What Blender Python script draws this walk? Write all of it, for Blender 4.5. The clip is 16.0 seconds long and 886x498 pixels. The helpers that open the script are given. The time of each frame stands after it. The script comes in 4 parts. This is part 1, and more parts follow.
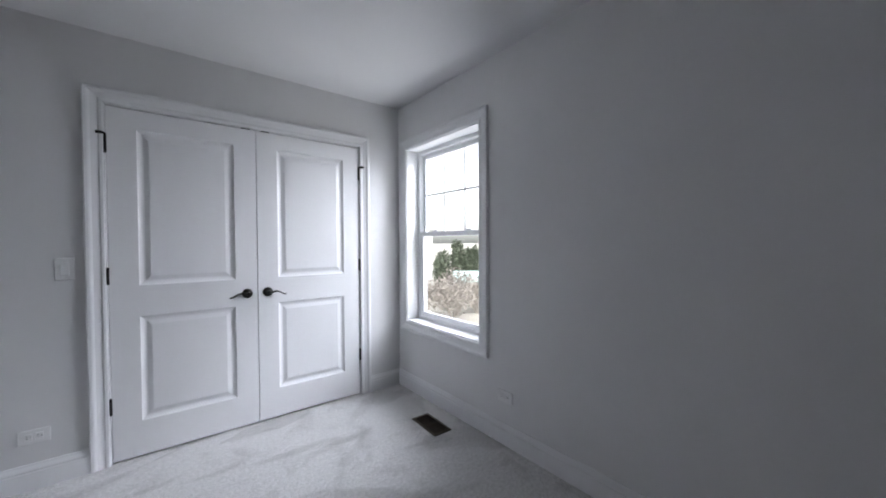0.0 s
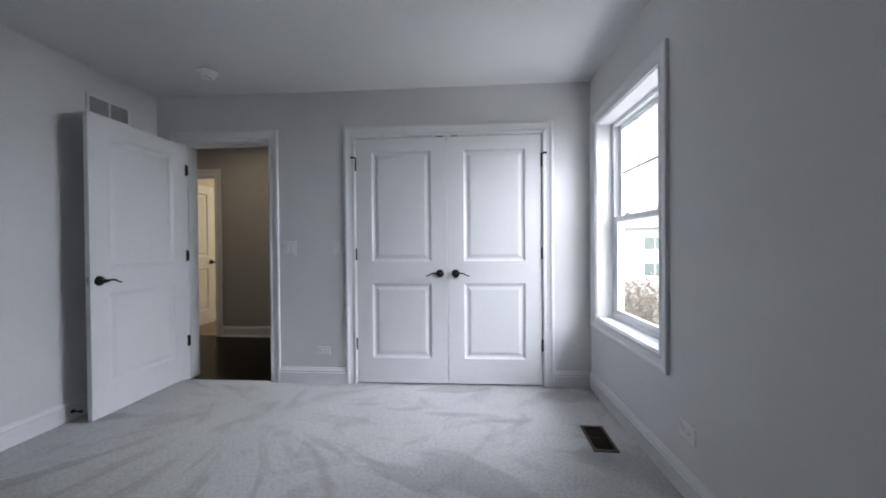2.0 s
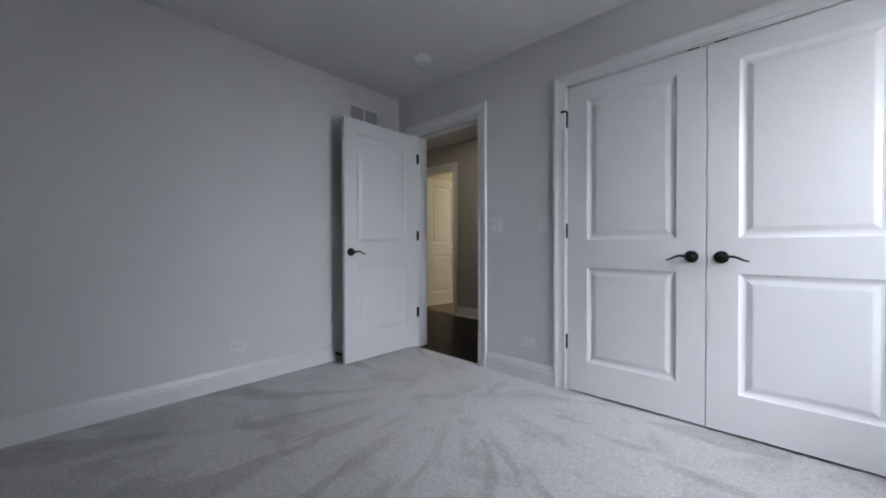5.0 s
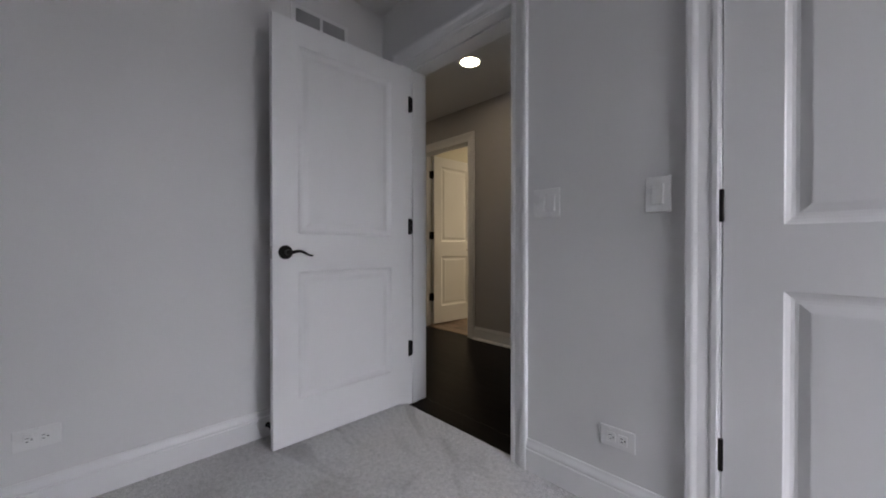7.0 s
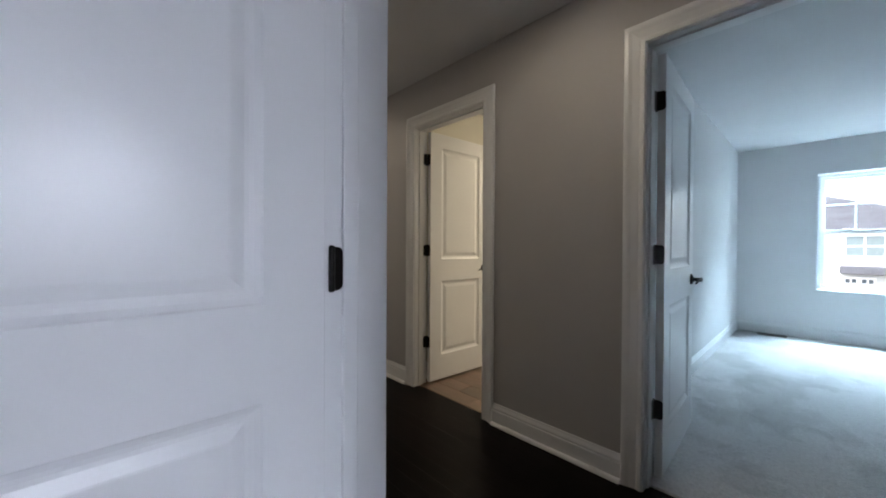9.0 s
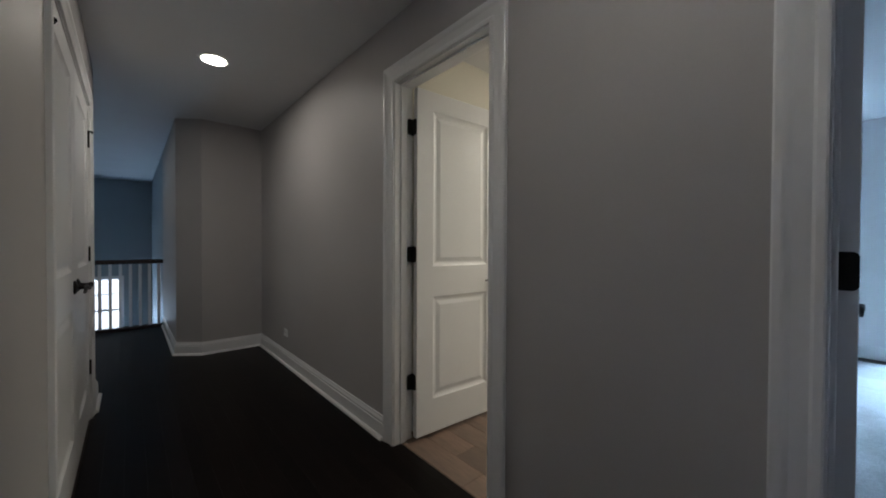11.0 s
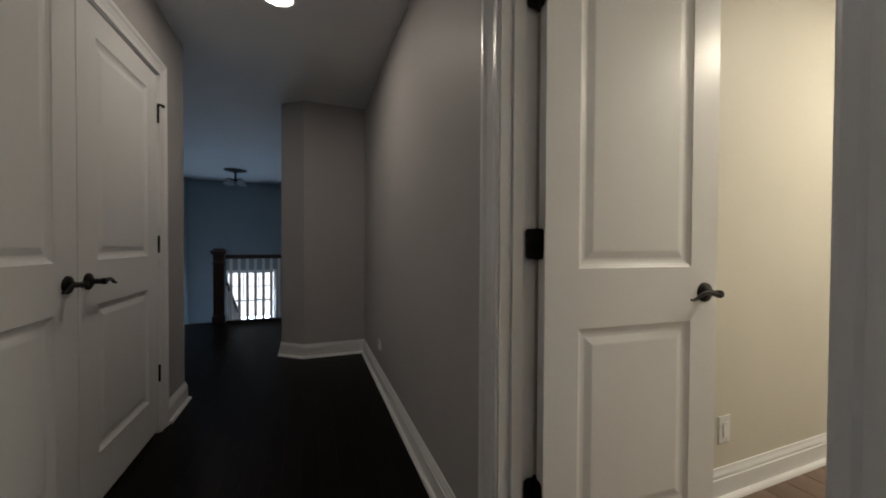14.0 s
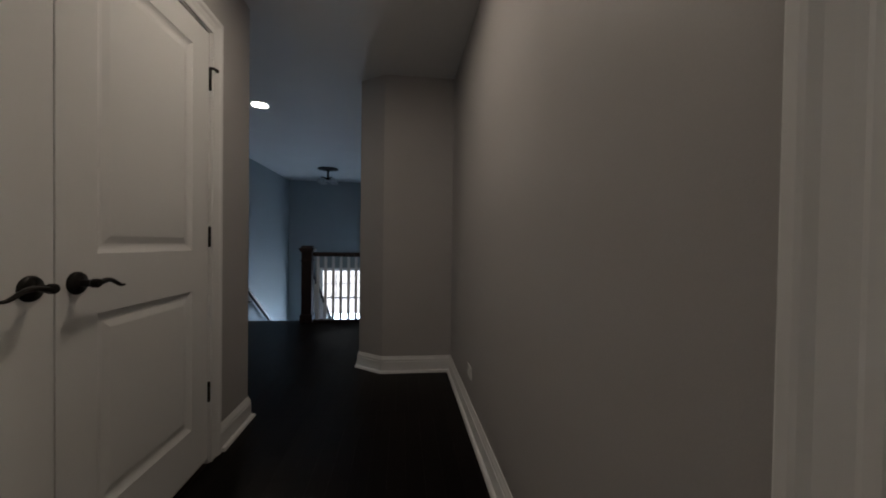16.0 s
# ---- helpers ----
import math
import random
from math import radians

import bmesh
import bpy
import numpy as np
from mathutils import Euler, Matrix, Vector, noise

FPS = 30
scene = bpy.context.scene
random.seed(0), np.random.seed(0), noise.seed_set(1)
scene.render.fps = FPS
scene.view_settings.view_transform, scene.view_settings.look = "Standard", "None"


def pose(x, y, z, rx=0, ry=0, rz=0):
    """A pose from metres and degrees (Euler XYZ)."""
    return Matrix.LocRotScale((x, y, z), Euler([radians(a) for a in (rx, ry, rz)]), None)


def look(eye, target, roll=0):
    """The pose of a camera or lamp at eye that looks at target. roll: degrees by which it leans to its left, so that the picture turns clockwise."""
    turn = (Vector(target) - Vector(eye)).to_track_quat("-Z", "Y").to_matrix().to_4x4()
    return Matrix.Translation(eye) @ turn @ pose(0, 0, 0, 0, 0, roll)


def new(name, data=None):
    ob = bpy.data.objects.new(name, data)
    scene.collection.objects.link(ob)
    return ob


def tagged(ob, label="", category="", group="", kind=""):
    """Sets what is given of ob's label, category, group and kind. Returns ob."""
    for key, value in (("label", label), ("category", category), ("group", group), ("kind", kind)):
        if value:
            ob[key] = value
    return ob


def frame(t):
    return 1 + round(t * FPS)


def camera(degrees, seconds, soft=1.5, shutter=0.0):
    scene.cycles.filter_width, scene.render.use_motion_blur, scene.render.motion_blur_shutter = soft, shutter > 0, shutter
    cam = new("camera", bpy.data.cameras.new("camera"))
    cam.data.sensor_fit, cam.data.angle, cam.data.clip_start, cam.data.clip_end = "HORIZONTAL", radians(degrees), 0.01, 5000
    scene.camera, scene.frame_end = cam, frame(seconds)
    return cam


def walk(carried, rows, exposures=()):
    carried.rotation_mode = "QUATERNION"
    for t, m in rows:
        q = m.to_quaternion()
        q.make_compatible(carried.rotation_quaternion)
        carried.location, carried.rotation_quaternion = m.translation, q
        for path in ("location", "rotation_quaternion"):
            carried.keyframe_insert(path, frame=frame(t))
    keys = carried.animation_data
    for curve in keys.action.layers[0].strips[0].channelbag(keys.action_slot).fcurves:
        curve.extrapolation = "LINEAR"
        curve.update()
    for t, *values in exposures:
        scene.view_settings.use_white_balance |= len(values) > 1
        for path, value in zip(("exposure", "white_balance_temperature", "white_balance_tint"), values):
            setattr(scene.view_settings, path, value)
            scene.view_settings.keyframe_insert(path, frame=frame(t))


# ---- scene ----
cam = camera(102.3, 16.0, soft=1.9)
PATH = [
    (0, (-1.633, -2.739, 1.26), (-0.394, -1.169, 1.222), -0.3),
    (0.5, (-1.491, -2.824, 1.254), (-0.595, -1.037, 1.212), -0.4),
    (1, (-1.326, -2.884, 1.207), (-0.775, -0.962, 1.176), -0.4),
    (1.5, (-1.102, -2.896, 1.17), (-0.925, -0.904, 1.145), -0.5),
    (2, (-0.95, -2.913, 1.145), (-1.086, -0.918, 1.126), -0.5),
    (2.5, (-0.804, -2.918, 1.122), (-1.235, -0.965, 1.105), -0.4),
    (3, (-0.706, -2.877, 1.099), (-1.395, -0.999, 1.082), -0.4),
    (3.5, (-0.648, -2.794, 1.071), (-1.592, -1.031, 1.054), -0.4),
    (4, (-0.645, -2.703, 1.036), (-1.802, -1.072, 1.022), -0.3),
    (4.5, (-0.713, -2.541, 1.003), (-2.005, -1.015, 0.981), -0.1),
    (7, (-1.694, -1.335, 0.956), (-3.122, 0.066, 0.942), 0.0),
    (7.5, (-1.941, -1.078, 0.984), (-3.374, 0.317, 0.964), 0.3),
    (8, (-2.214, -0.832, 1.047), (-3.652, 0.559, 1.028), 0.2),
    (8.5, (-2.461, -0.588, 1.09), (-3.902, 0.798, 1.073), 0.2),
    (9, (-2.692, -0.302, 1.127), (-4.141, 1.077, 1.11), 0.3),
    (9.2, (-2.77, -0.218, 1.132), (-4.219, 1.16, 1.108), 0.2),
    (11.5, (-3.324, 0.505, 1.15), (-4.875, 1.768, 1.124), 0.3),
    (12, (-3.449, 0.618, 1.133), (-5.066, 1.795, 1.103), 0.3),
    (12.5, (-3.578, 0.721, 1.124), (-5.263, 1.8, 1.094), 0.3),
    (13, (-3.71, 0.814, 1.108), (-5.464, 1.775, 1.077), 0.3),
    (13.5, (-3.85, 0.908, 1.085), (-5.666, 1.744, 1.056), 0.3),
    (14, (-4.005, 0.989, 1.089), (-5.877, 1.692, 1.06), 0.3),
    (14.5, (-4.159, 1.041, 1.079), (-6.074, 1.616, 1.051), 0.3),
    (15, (-4.333, 1.077, 1.064), (-6.282, 1.524, 1.034), 0.5),
    (15.5, (-4.51, 1.091, 1.064), (-6.482, 1.425, 1.038), 0.7),
    (16, (-4.68, 1.09, 1.06), (-6.666, 1.322, 1.031), 0.8),
]
walk(cam, [(t, look(eye, target, roll)) for t, eye, target, roll in PATH],
     exposures=[(0.0, 2.0, 6500, 9), (4.5, 1.95, 6450, 8), (7.0, 1.82, 6900, 13), (8.0, 2.05, 6350, 13), (9.2, 2.35, 6100, 11),
                (11.3, 2.1, 5350, 10), (13.0, 2.05, 5400, 11), (15.0, 1.95, 5950, 12), (16.0, 1.92, 5950, 13)])

# ---- world and lights ----
world = bpy.data.worlds.new("sky_world")
scene.world = world
world.use_nodes = True
wn, wl = world.node_tree.nodes, world.node_tree.links
wn.clear()
sky = wn.new("ShaderNodeTexSky")
sky.sky_type, sky.sun_disc = "NISHITA", False
sky.sun_elevation, sky.sun_rotation = radians(42), radians(200)
sky.air_density, sky.dust_density, sky.ozone_density = 1.0, 3.0, 1.0
bg = wn.new("ShaderNodeBackground")
bg.inputs["Strength"].default_value = 0.15
wout = wn.new("ShaderNodeOutputWorld")
cloud = wn.new("ShaderNodeHueSaturation")
cloud.inputs["Saturation"].default_value, cloud.inputs["Value"].default_value = 0.25, 0.85
wl.new(sky.outputs[0], cloud.inputs["Color"])
wl.new(cloud.outputs[0], bg.inputs[0])
wl.new(bg.outputs[0], wout.inputs[0])


def lamp(name, kind, m, energy, color, **more):
    data = bpy.data.lights.new(name, kind)
    data.energy, data.color = energy, color
    for key, value in more.items():
        if key == "size":
            data.size = value
        elif key == "size_y":
            data.shape, data.size_y = "RECTANGLE", value
        elif key == "disk":
            data.shape, data.size = "DISK", value
        elif key == "angle":
            data.angle = radians(value)
        elif key == "spread":
            data.spread = radians(value)
    ob = new(name, data)
    ob.matrix_world = m
    return ob


SKY_TINT, WARM = (0.885, 0.925, 1.06), (1.0, 0.81, 0.58)
lamp("sun", "SUN", look((0, 0, 20), (5.0, 14.0, 0)), 0.7, (1, 0.96, 0.9), angle=12)
# daylight at the windows
lamp("window_daylight", "AREA", look((2.2, -0.95, 2.55), (0.0, -0.55, 1.25)), 66, SKY_TINT, size=3.0, size_y=2.3)
lamp("ground_bounce_daylight", "AREA", look((1.0, -0.65, -0.25), (-0.6, -0.6, 2.2)), 4.5, (0.90, 0.93, 1.02), size=1.6, size_y=0.8)
lamp("bedroom_daylight", "AREA", look((-2.3, 7.0, 2.95), (-2.3, 5.0, 1.2)), 185, (0.65, 0.90, 1.05), size=1.8, size_y=1.3)
lamp("stair_daylight", "AREA", look((-13.27, -0.32, -0.78), (-11.5, -0.32, -0.6)), 4, (0.62, 0.82, 1.0), size=1.0, size_y=0.32)
HALL_LAMPS = [(-3.59, 0.828), (-6.17, 0.83), (-8.485, -0.343)]
HALL_WATTS = [0.36, 0.98, 0.6]
for (lx, ly), watts in zip(HALL_LAMPS, HALL_WATTS):
    lamp("downlight_glow", "AREA", look((lx, ly, 2.421), (lx, ly, 0)), watts, WARM, disk=0.12)
lamp("bath_glow", "AREA", look((-4.0, 3.55, 2.40), (-4.0, 3.55, 0)), 6.2, (1.0, 0.84, 0.58), disk=0.5)


# ---- materials ----
def mat(name, base, rough=0.6, metal=0.0, scale=6.0, vary=0.04, bump=0.05, fine=180.0, spec=0.5, island=0.0, stretch=(1, 1, 1), sheen=0.0, rough_vary=0.06):
    m = bpy.data.materials.new(name)
    m.use_nodes = True
    n, l = m.node_tree.nodes, m.node_tree.links
    b = n["Principled BSDF"]
    b.inputs["Roughness"].default_value = rough
    b.inputs["Metallic"].default_value = metal
    b.inputs["Specular IOR Level"].default_value = spec
    if sheen:
        b.inputs["Sheen Weight"].default_value = sheen
    co = n.new("ShaderNodeTexCoord")
    mp = n.new("ShaderNodeMapping")
    mp.inputs["Scale"].default_value = stretch
    l.new(co.outputs["Object"], mp.inputs[0])
    big = n.new("ShaderNodeTexNoise")
    big.inputs["Scale"].default_value, big.inputs["Detail"].default_value = scale, 5
    small = n.new("ShaderNodeTexNoise")
    small.inputs["Scale"].default_value, small.inputs["Detail"].default_value = fine, 3
    l.new(mp.outputs[0], big.inputs["Vector"])
    l.new(mp.outputs[0], small.inputs["Vector"])
    ramp = n.new("ShaderNodeMapRange")
    ramp.inputs[1].default_value, ramp.inputs[2].default_value = 0.3, 0.7
    ramp.inputs[3].default_value, ramp.inputs[4].default_value = 1 - vary, 1 + vary
    l.new(big.outputs[0], ramp.inputs[0])
    grain = n.new("ShaderNodeMapRange")
    grain.inputs[1].default_value, grain.inputs[2].default_value = 0.3, 0.7
    grain.inputs[3].default_value, grain.inputs[4].default_value = 1 - vary * 0.5, 1 + vary * 0.5
    l.new(small.outputs[0], grain.inputs[0])
    mul = n.new("ShaderNodeMath")
    mul.operation = "MULTIPLY"
    l.new(ramp.outputs[0], mul.inputs[0])
    l.new(grain.outputs[0], mul.inputs[1])
    last = mul
    if island:
        info = n.new("ShaderNodeObjectInfo")
        spread = n.new("ShaderNodeMapRange")
        spread.inputs[3].default_value, spread.inputs[4].default_value = 1 - island, 1 + island
        l.new(info.outputs["Random"], spread.inputs[0])
        both = n.new("ShaderNodeMath")
        both.operation = "MULTIPLY"
        l.new(mul.outputs[0], both.inputs[0])
        l.new(spread.outputs[0], both.inputs[1])
        last = both
    tint = n.new("ShaderNodeVectorMath")
    tint.operation = "SCALE"
    tint.inputs[0].default_value = base
    l.new(last.outputs[0], tint.inputs["Scale"])
    l.new(tint.outputs[0], b.inputs["Base Color"])
    rr = n.new("ShaderNodeMapRange")
    rr.inputs[3].default_value, rr.inputs[4].default_value = max(0.02, rough - rough_vary), min(1, rough + rough_vary)
    l.new(big.outputs[0], rr.inputs[0])
    l.new(rr.outputs[0], b.inputs["Roughness"])
    if bump:
        bp = n.new("ShaderNodeBump")
        bp.inputs["Strength"].default_value, bp.inputs["Distance"].default_value = bump, 0.002
        l.new(small.outputs[0], bp.inputs["Height"])
        l.new(bp.outputs[0], b.inputs["Normal"])
    return m


def glow_mat(name, color, strength):
    m = bpy.data.materials.new(name)
    m.use_nodes = True
    b = m.node_tree.nodes["Principled BSDF"]
    b.inputs["Base Color"].default_value = (0.8, 0.8, 0.78, 1)
    b.inputs["Emission Color"].default_value = (*color, 1)
    b.inputs["Emission Strength"].default_value = strength
    return m


def glass_mat():
    m = bpy.data.materials.new("clear_glass")
    m.use_nodes = True
    b = m.node_tree.nodes["Principled BSDF"]
    b.inputs["Base Color"].default_value = (0.97, 0.99, 0.985, 1)
    b.inputs["Transmission Weight"].default_value = 1
    b.inputs["Roughness"].default_value = 0
    b.inputs["IOR"].default_value = 1.05
    return m


def carpet_mat(name, base):
    """Cut-pile carpet: speckled tufts, and the nap brushed two ways in streaks and patches."""
    m = bpy.data.materials.new(name)
    m.use_nodes = True
    n, l = m.node_tree.nodes, m.node_tree.links
    b = n["Principled BSDF"]
    b.inputs["Roughness"].default_value = 0.95
    b.inputs["Specular IOR Level"].default_value = 0.1
    b.inputs["Sheen Weight"].default_value = 0.15
    co = n.new("ShaderNodeTexCoord")

    def noise_at(scale, stretch, turn, detail, lo, hi, a, z, warp=0.0):
        mp = n.new("ShaderNodeMapping")
        mp.inputs["Scale"].default_value = stretch
        mp.inputs["Rotation"].default_value = (0, 0, radians(turn))
        l.new(co.outputs["Object"], mp.inputs[0])
        t = n.new("ShaderNodeTexNoise")
        t.inputs["Scale"].default_value, t.inputs["Detail"].default_value = scale, detail
        t.inputs["Distortion"].default_value = warp
        l.new(mp.outputs[0], t.inputs["Vector"])
        r = n.new("ShaderNodeMapRange")
        r.interpolation_type = "SMOOTHSTEP"
        r.inputs[1].default_value, r.inputs[2].default_value = lo, hi
        r.inputs[3].default_value, r.inputs[4].default_value = a, z
        l.new(t.outputs[0], r.inputs[0])
        return t, r

    def fan(cx, cy, strokes, turn_lo, hi, dark):
        """Vacuum strokes that spread like a fan from (cx, cy): long wedges, soft on one side."""
        off = n.new("ShaderNodeVectorMath")
        off.operation = "SUBTRACT"
        off.inputs[1].default_value = (cx, cy, 0)
        l.new(co.outputs["Object"], off.inputs[0])
        wob = n.new("ShaderNodeTexNoise")
        wob.inputs["Scale"].default_value, wob.inputs["Detail"].default_value = 1.7, 3
        l.new(co.outputs["Object"], wob.inputs["Vector"])
        xyz = n.new("ShaderNodeSeparateXYZ")
        l.new(off.outputs[0], xyz.inputs[0])
        ang = n.new("ShaderNodeMath")
        ang.operation = "ARCTAN2"
        l.new(xyz.outputs[1], ang.inputs[0])
        l.new(xyz.outputs[0], ang.inputs[1])
        rad = n.new("ShaderNodeVectorMath")
        rad.operation = "LENGTH"
        l.new(off.outputs[0], rad.inputs[0])
        bend = n.new("ShaderNodeMath")
        bend.operation = "MULTIPLY_ADD"
        bend.inputs[1].default_value = 0.13
        l.new(wob.outputs[0], bend.inputs[0])
        l.new(ang.outputs[0], bend.inputs[2])
        both = n.new("ShaderNodeCombineXYZ")
        l.new(bend.outputs[0], both.inputs[0])
        long = n.new("ShaderNodeMath")
        long.operation = "MULTIPLY"
        long.inputs[1].default_value = 0.16
        l.new(rad.outputs["Value"], long.inputs[0])
        l.new(long.outputs[0], both.inputs[1])
        t = n.new("ShaderNodeTexNoise")
        t.inputs["Scale"].default_value, t.inputs["Detail"].default_value = strokes, 2.5
        l.new(both.outputs[0], t.inputs["Vector"])
        r = n.new("ShaderNodeMapRange")
        r.interpolation_type = "SMOOTHSTEP"
        r.inputs[1].default_value, r.inputs[2].default_value = turn_lo, hi
        r.inputs[3].default_value, r.inputs[4].default_value = 0.0, 1.0 - dark
        l.new(t.outputs[0], r.inputs[0])
        begin = n.new("ShaderNodeMapRange")
        begin.interpolation_type = "SMOOTHSTEP"
        begin.inputs[1].default_value, begin.inputs[2].default_value = 0.25, 1.0
        l.new(rad.outputs["Value"], begin.inputs[0])
        depth = n.new("ShaderNodeMath")
        depth.operation = "MULTIPLY"
        l.new(r.outputs[0], depth.inputs[0])
        l.new(begin.outputs[0], depth.inputs[1])
        rest = n.new("ShaderNodeMath")
        rest.operation = "SUBTRACT"
        rest.inputs[0].default_value = 1.0
        l.new(depth.outputs[0], rest.inputs[1])
        return rest

    streak = fan(-2.45, -0.45, 6.5, 0.52, 0.60, 0.80)
    streak2 = fan(0.9, 1.6, 12.0, 0.56, 0.66, 0.88)
    _, scuff = noise_at(4.0, (1, 1, 1), 0, 6, 0.54, 0.70, 1.0, 0.84, 1.0)
    _, wide = noise_at(0.9, (1, 1, 1), 0, 2, 0.3, 0.7, 0.95, 1.05)
    tuft, speck = noise_at(230, (1, 1, 1), 0, 2, 0.25, 0.75, 0.72, 1.28)
    clump, clumps = noise_at(55, (1, 1, 1), 0, 3, 0.3, 0.7, 0.90, 1.10)
    prev = None
    for r in (streak, streak2, scuff, wide, speck, clumps):
        if prev is None:
            prev = r
            continue
        mu = n.new("ShaderNodeMath")
        mu.operation = "MULTIPLY"
        l.new(prev.outputs[0], mu.inputs[0])
        l.new(r.outputs[0], mu.inputs[1])
        prev = mu
    tint = n.new("ShaderNodeVectorMath")
    tint.operation = "SCALE"
    tint.inputs[0].default_value = base
    l.new(prev.outputs[0], tint.inputs["Scale"])
    l.new(tint.outputs[0], b.inputs["Base Color"])
    add = n.new("ShaderNodeMath")
    add.operation = "ADD"
    l.new(tuft.outputs[0], add.inputs[0])
    l.new(clump.outputs[0], add.inputs[1])
    bp = n.new("ShaderNodeBump")
    bp.inputs["Strength"].default_value, bp.inputs["Distance"].default_value = 0.7, 0.006
    l.new(add.outputs[0], bp.inputs["Height"])
    l.new(bp.outputs[0], b.inputs["Normal"])
    return m


WALL = mat("pale_grey_wall_paint", (0.74, 0.738, 0.742), 0.62, scale=1.6, vary=0.025, bump=0.12, fine=260)
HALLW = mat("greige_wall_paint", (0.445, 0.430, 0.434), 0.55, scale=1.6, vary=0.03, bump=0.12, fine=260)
# bathroom walls: yellow of the warm lamplight is mixed into this colour
BATHW = mat("warm_light_tinted_wall_paint", (0.66, 0.63, 0.55), 0.55, scale=1.6, vary=0.03, bump=0.12, fine=260)
# stairwell walls: the dim bluish window light is put into the base colour
STAIRW = mat("blue_daylight_tinted_wall_paint", (0.34, 0.39, 0.42), 0.6, scale=1.6, vary=0.03, bump=0.12, fine=260)
CEIL = mat("ceiling_paint", (0.70, 0.70, 0.71), 0.85, scale=2.0, vary=0.02, bump=0.15, fine=220)
TRIM = mat("white_trim_enamel", (0.80, 0.80, 0.81), 0.29, scale=9, vary=0.006, bump=0.03, fine=120, rough_vary=0.015)
DOORP = mat("white_door_enamel", (0.80, 0.80, 0.81), 0.29, scale=5, vary=0.006, bump=0.04, fine=90, stretch=(1, 1, 0.4), rough_vary=0.015)
BLACK = mat("oil_rubbed_bronze", (0.018, 0.016, 0.015), 0.38, 0.7, scale=30, vary=0.25, bump=0.05)
STEEL = mat("satin_nickel", (0.55, 0.54, 0.52), 0.35, 1.0, scale=30, vary=0.1)
PLATE = mat("white_plastic_plate", (0.80, 0.80, 0.80), 0.28, scale=20, vary=0.01, bump=0.01)
SLOT = mat("dark_slot", (0.02, 0.02, 0.02), 0.6, vary=0.05)
GRILL = mat("grey_painted_steel", (0.42, 0.42, 0.43), 0.45, scale=20, vary=0.03)
BROWN = mat("brown_enamelled_steel", (0.09, 0.065, 0.045), 0.42, 0.3, scale=25, vary=0.12)
DUCT = mat("dark_duct", (0.015, 0.014, 0.013), 0.8, vary=0.1)
VINYL = mat("white_window_vinyl", (0.82, 0.83, 0.84), 0.35, scale=9, vary=0.015, bump=0.02)
CARPET = carpet_mat("grey_cut_pile_carpet", (0.62, 0.61, 0.605))
WOOD = mat("espresso_stained_wood", (0.0055, 0.0038, 0.0033), 0.34, scale=5, vary=0.35, bump=0.10, fine=60, island=0.35, stretch=(0.12, 1, 1), spec=0.08)
RAILW = mat("espresso_rail_wood", (0.022, 0.012, 0.010), 0.32, scale=8, vary=0.3, bump=0.08, fine=90)
TILE = mat("wood_look_tile", (0.17, 0.115, 0.085), 0.42, scale=7, vary=0.30, bump=0.06, fine=70, island=0.28, stretch=(0.15, 1, 1))
GROUT = mat("brown_grout", (0.16, 0.12, 0.09), 0.9, vary=0.1)
GLASS = glass_mat()
FROST = mat("frosted_shade_glass", (0.55, 0.58, 0.60), 0.25, vary=0.03, bump=0.01)
LENS = glow_mat("lit_lens", (1.0, 0.86, 0.62), 8.0)
GROUND = mat("pale_gravel_ground", (0.42, 0.40, 0.37), 0.95, scale=0.3, vary=0.2, bump=0.4, fine=20)
ASPH = mat("asphalt", (0.06, 0.06, 0.065), 0.9, scale=0.6, vary=0.2, bump=0.3, fine=30)
SIDING = mat("pale_grey_siding", (0.56, 0.56, 0.56), 0.6, scale=0.5, vary=0.05)
ROOF = mat("grey_shingle", (0.10, 0.10, 0.115), 0.9, scale=1.2, vary=0.18, bump=0.3, fine=14)
DARKGLASS = mat("dark_window_glass", (0.10, 0.12, 0.14), 0.12, vary=0.1, bump=0)
TWIG = mat("dry_tan_twigs", (0.34, 0.31, 0.29), 0.9, scale=2, vary=0.3, bump=0.2)
# evergreen green, paled and greyed to paint in the bright window's glare
LEAF = mat("glare_paled_evergreen_leaf", (0.10, 0.12, 0.085), 0.8, scale=3, vary=0.35, bump=0.2)
BLINDGLASS = mat("pale_blind_behind_glass", (0.15, 0.185, 0.19), 0.15, vary=0.06, bump=0)
TEAL = mat("pale_teal_roof", (0.34, 0.48, 0.47), 0.6, vary=0.06)


# ---- mesh helpers ----
def box(bm, x0, x1, y0, y1, z0, z1, mi=0):
    vs = [bm.verts.new((x, y, z)) for z in (z0, z1) for y in (y0, y1) for x in (x0, x1)]
    for q in ((0, 2, 3, 1), (4, 5, 7, 6), (0, 1, 5, 4), (2, 6, 7, 3), (0, 4, 6, 2), (1, 3, 7, 5)):
        bm.faces.new([vs[i] for i in q]).material_index = mi
    return vs


def bbox(bm, x0, x1, y0, y1, z0, z1, r=0.003, seg=2):
    """A box with rounded edges."""
    vs = box(bm, x0, x1, y0, y1, z0, z1)
    es = list({e for v in vs for e in v.link_edges})
    bmesh.ops.bevel(bm, geom=es, offset=r, segments=seg, affect="EDGES", profile=0.5)


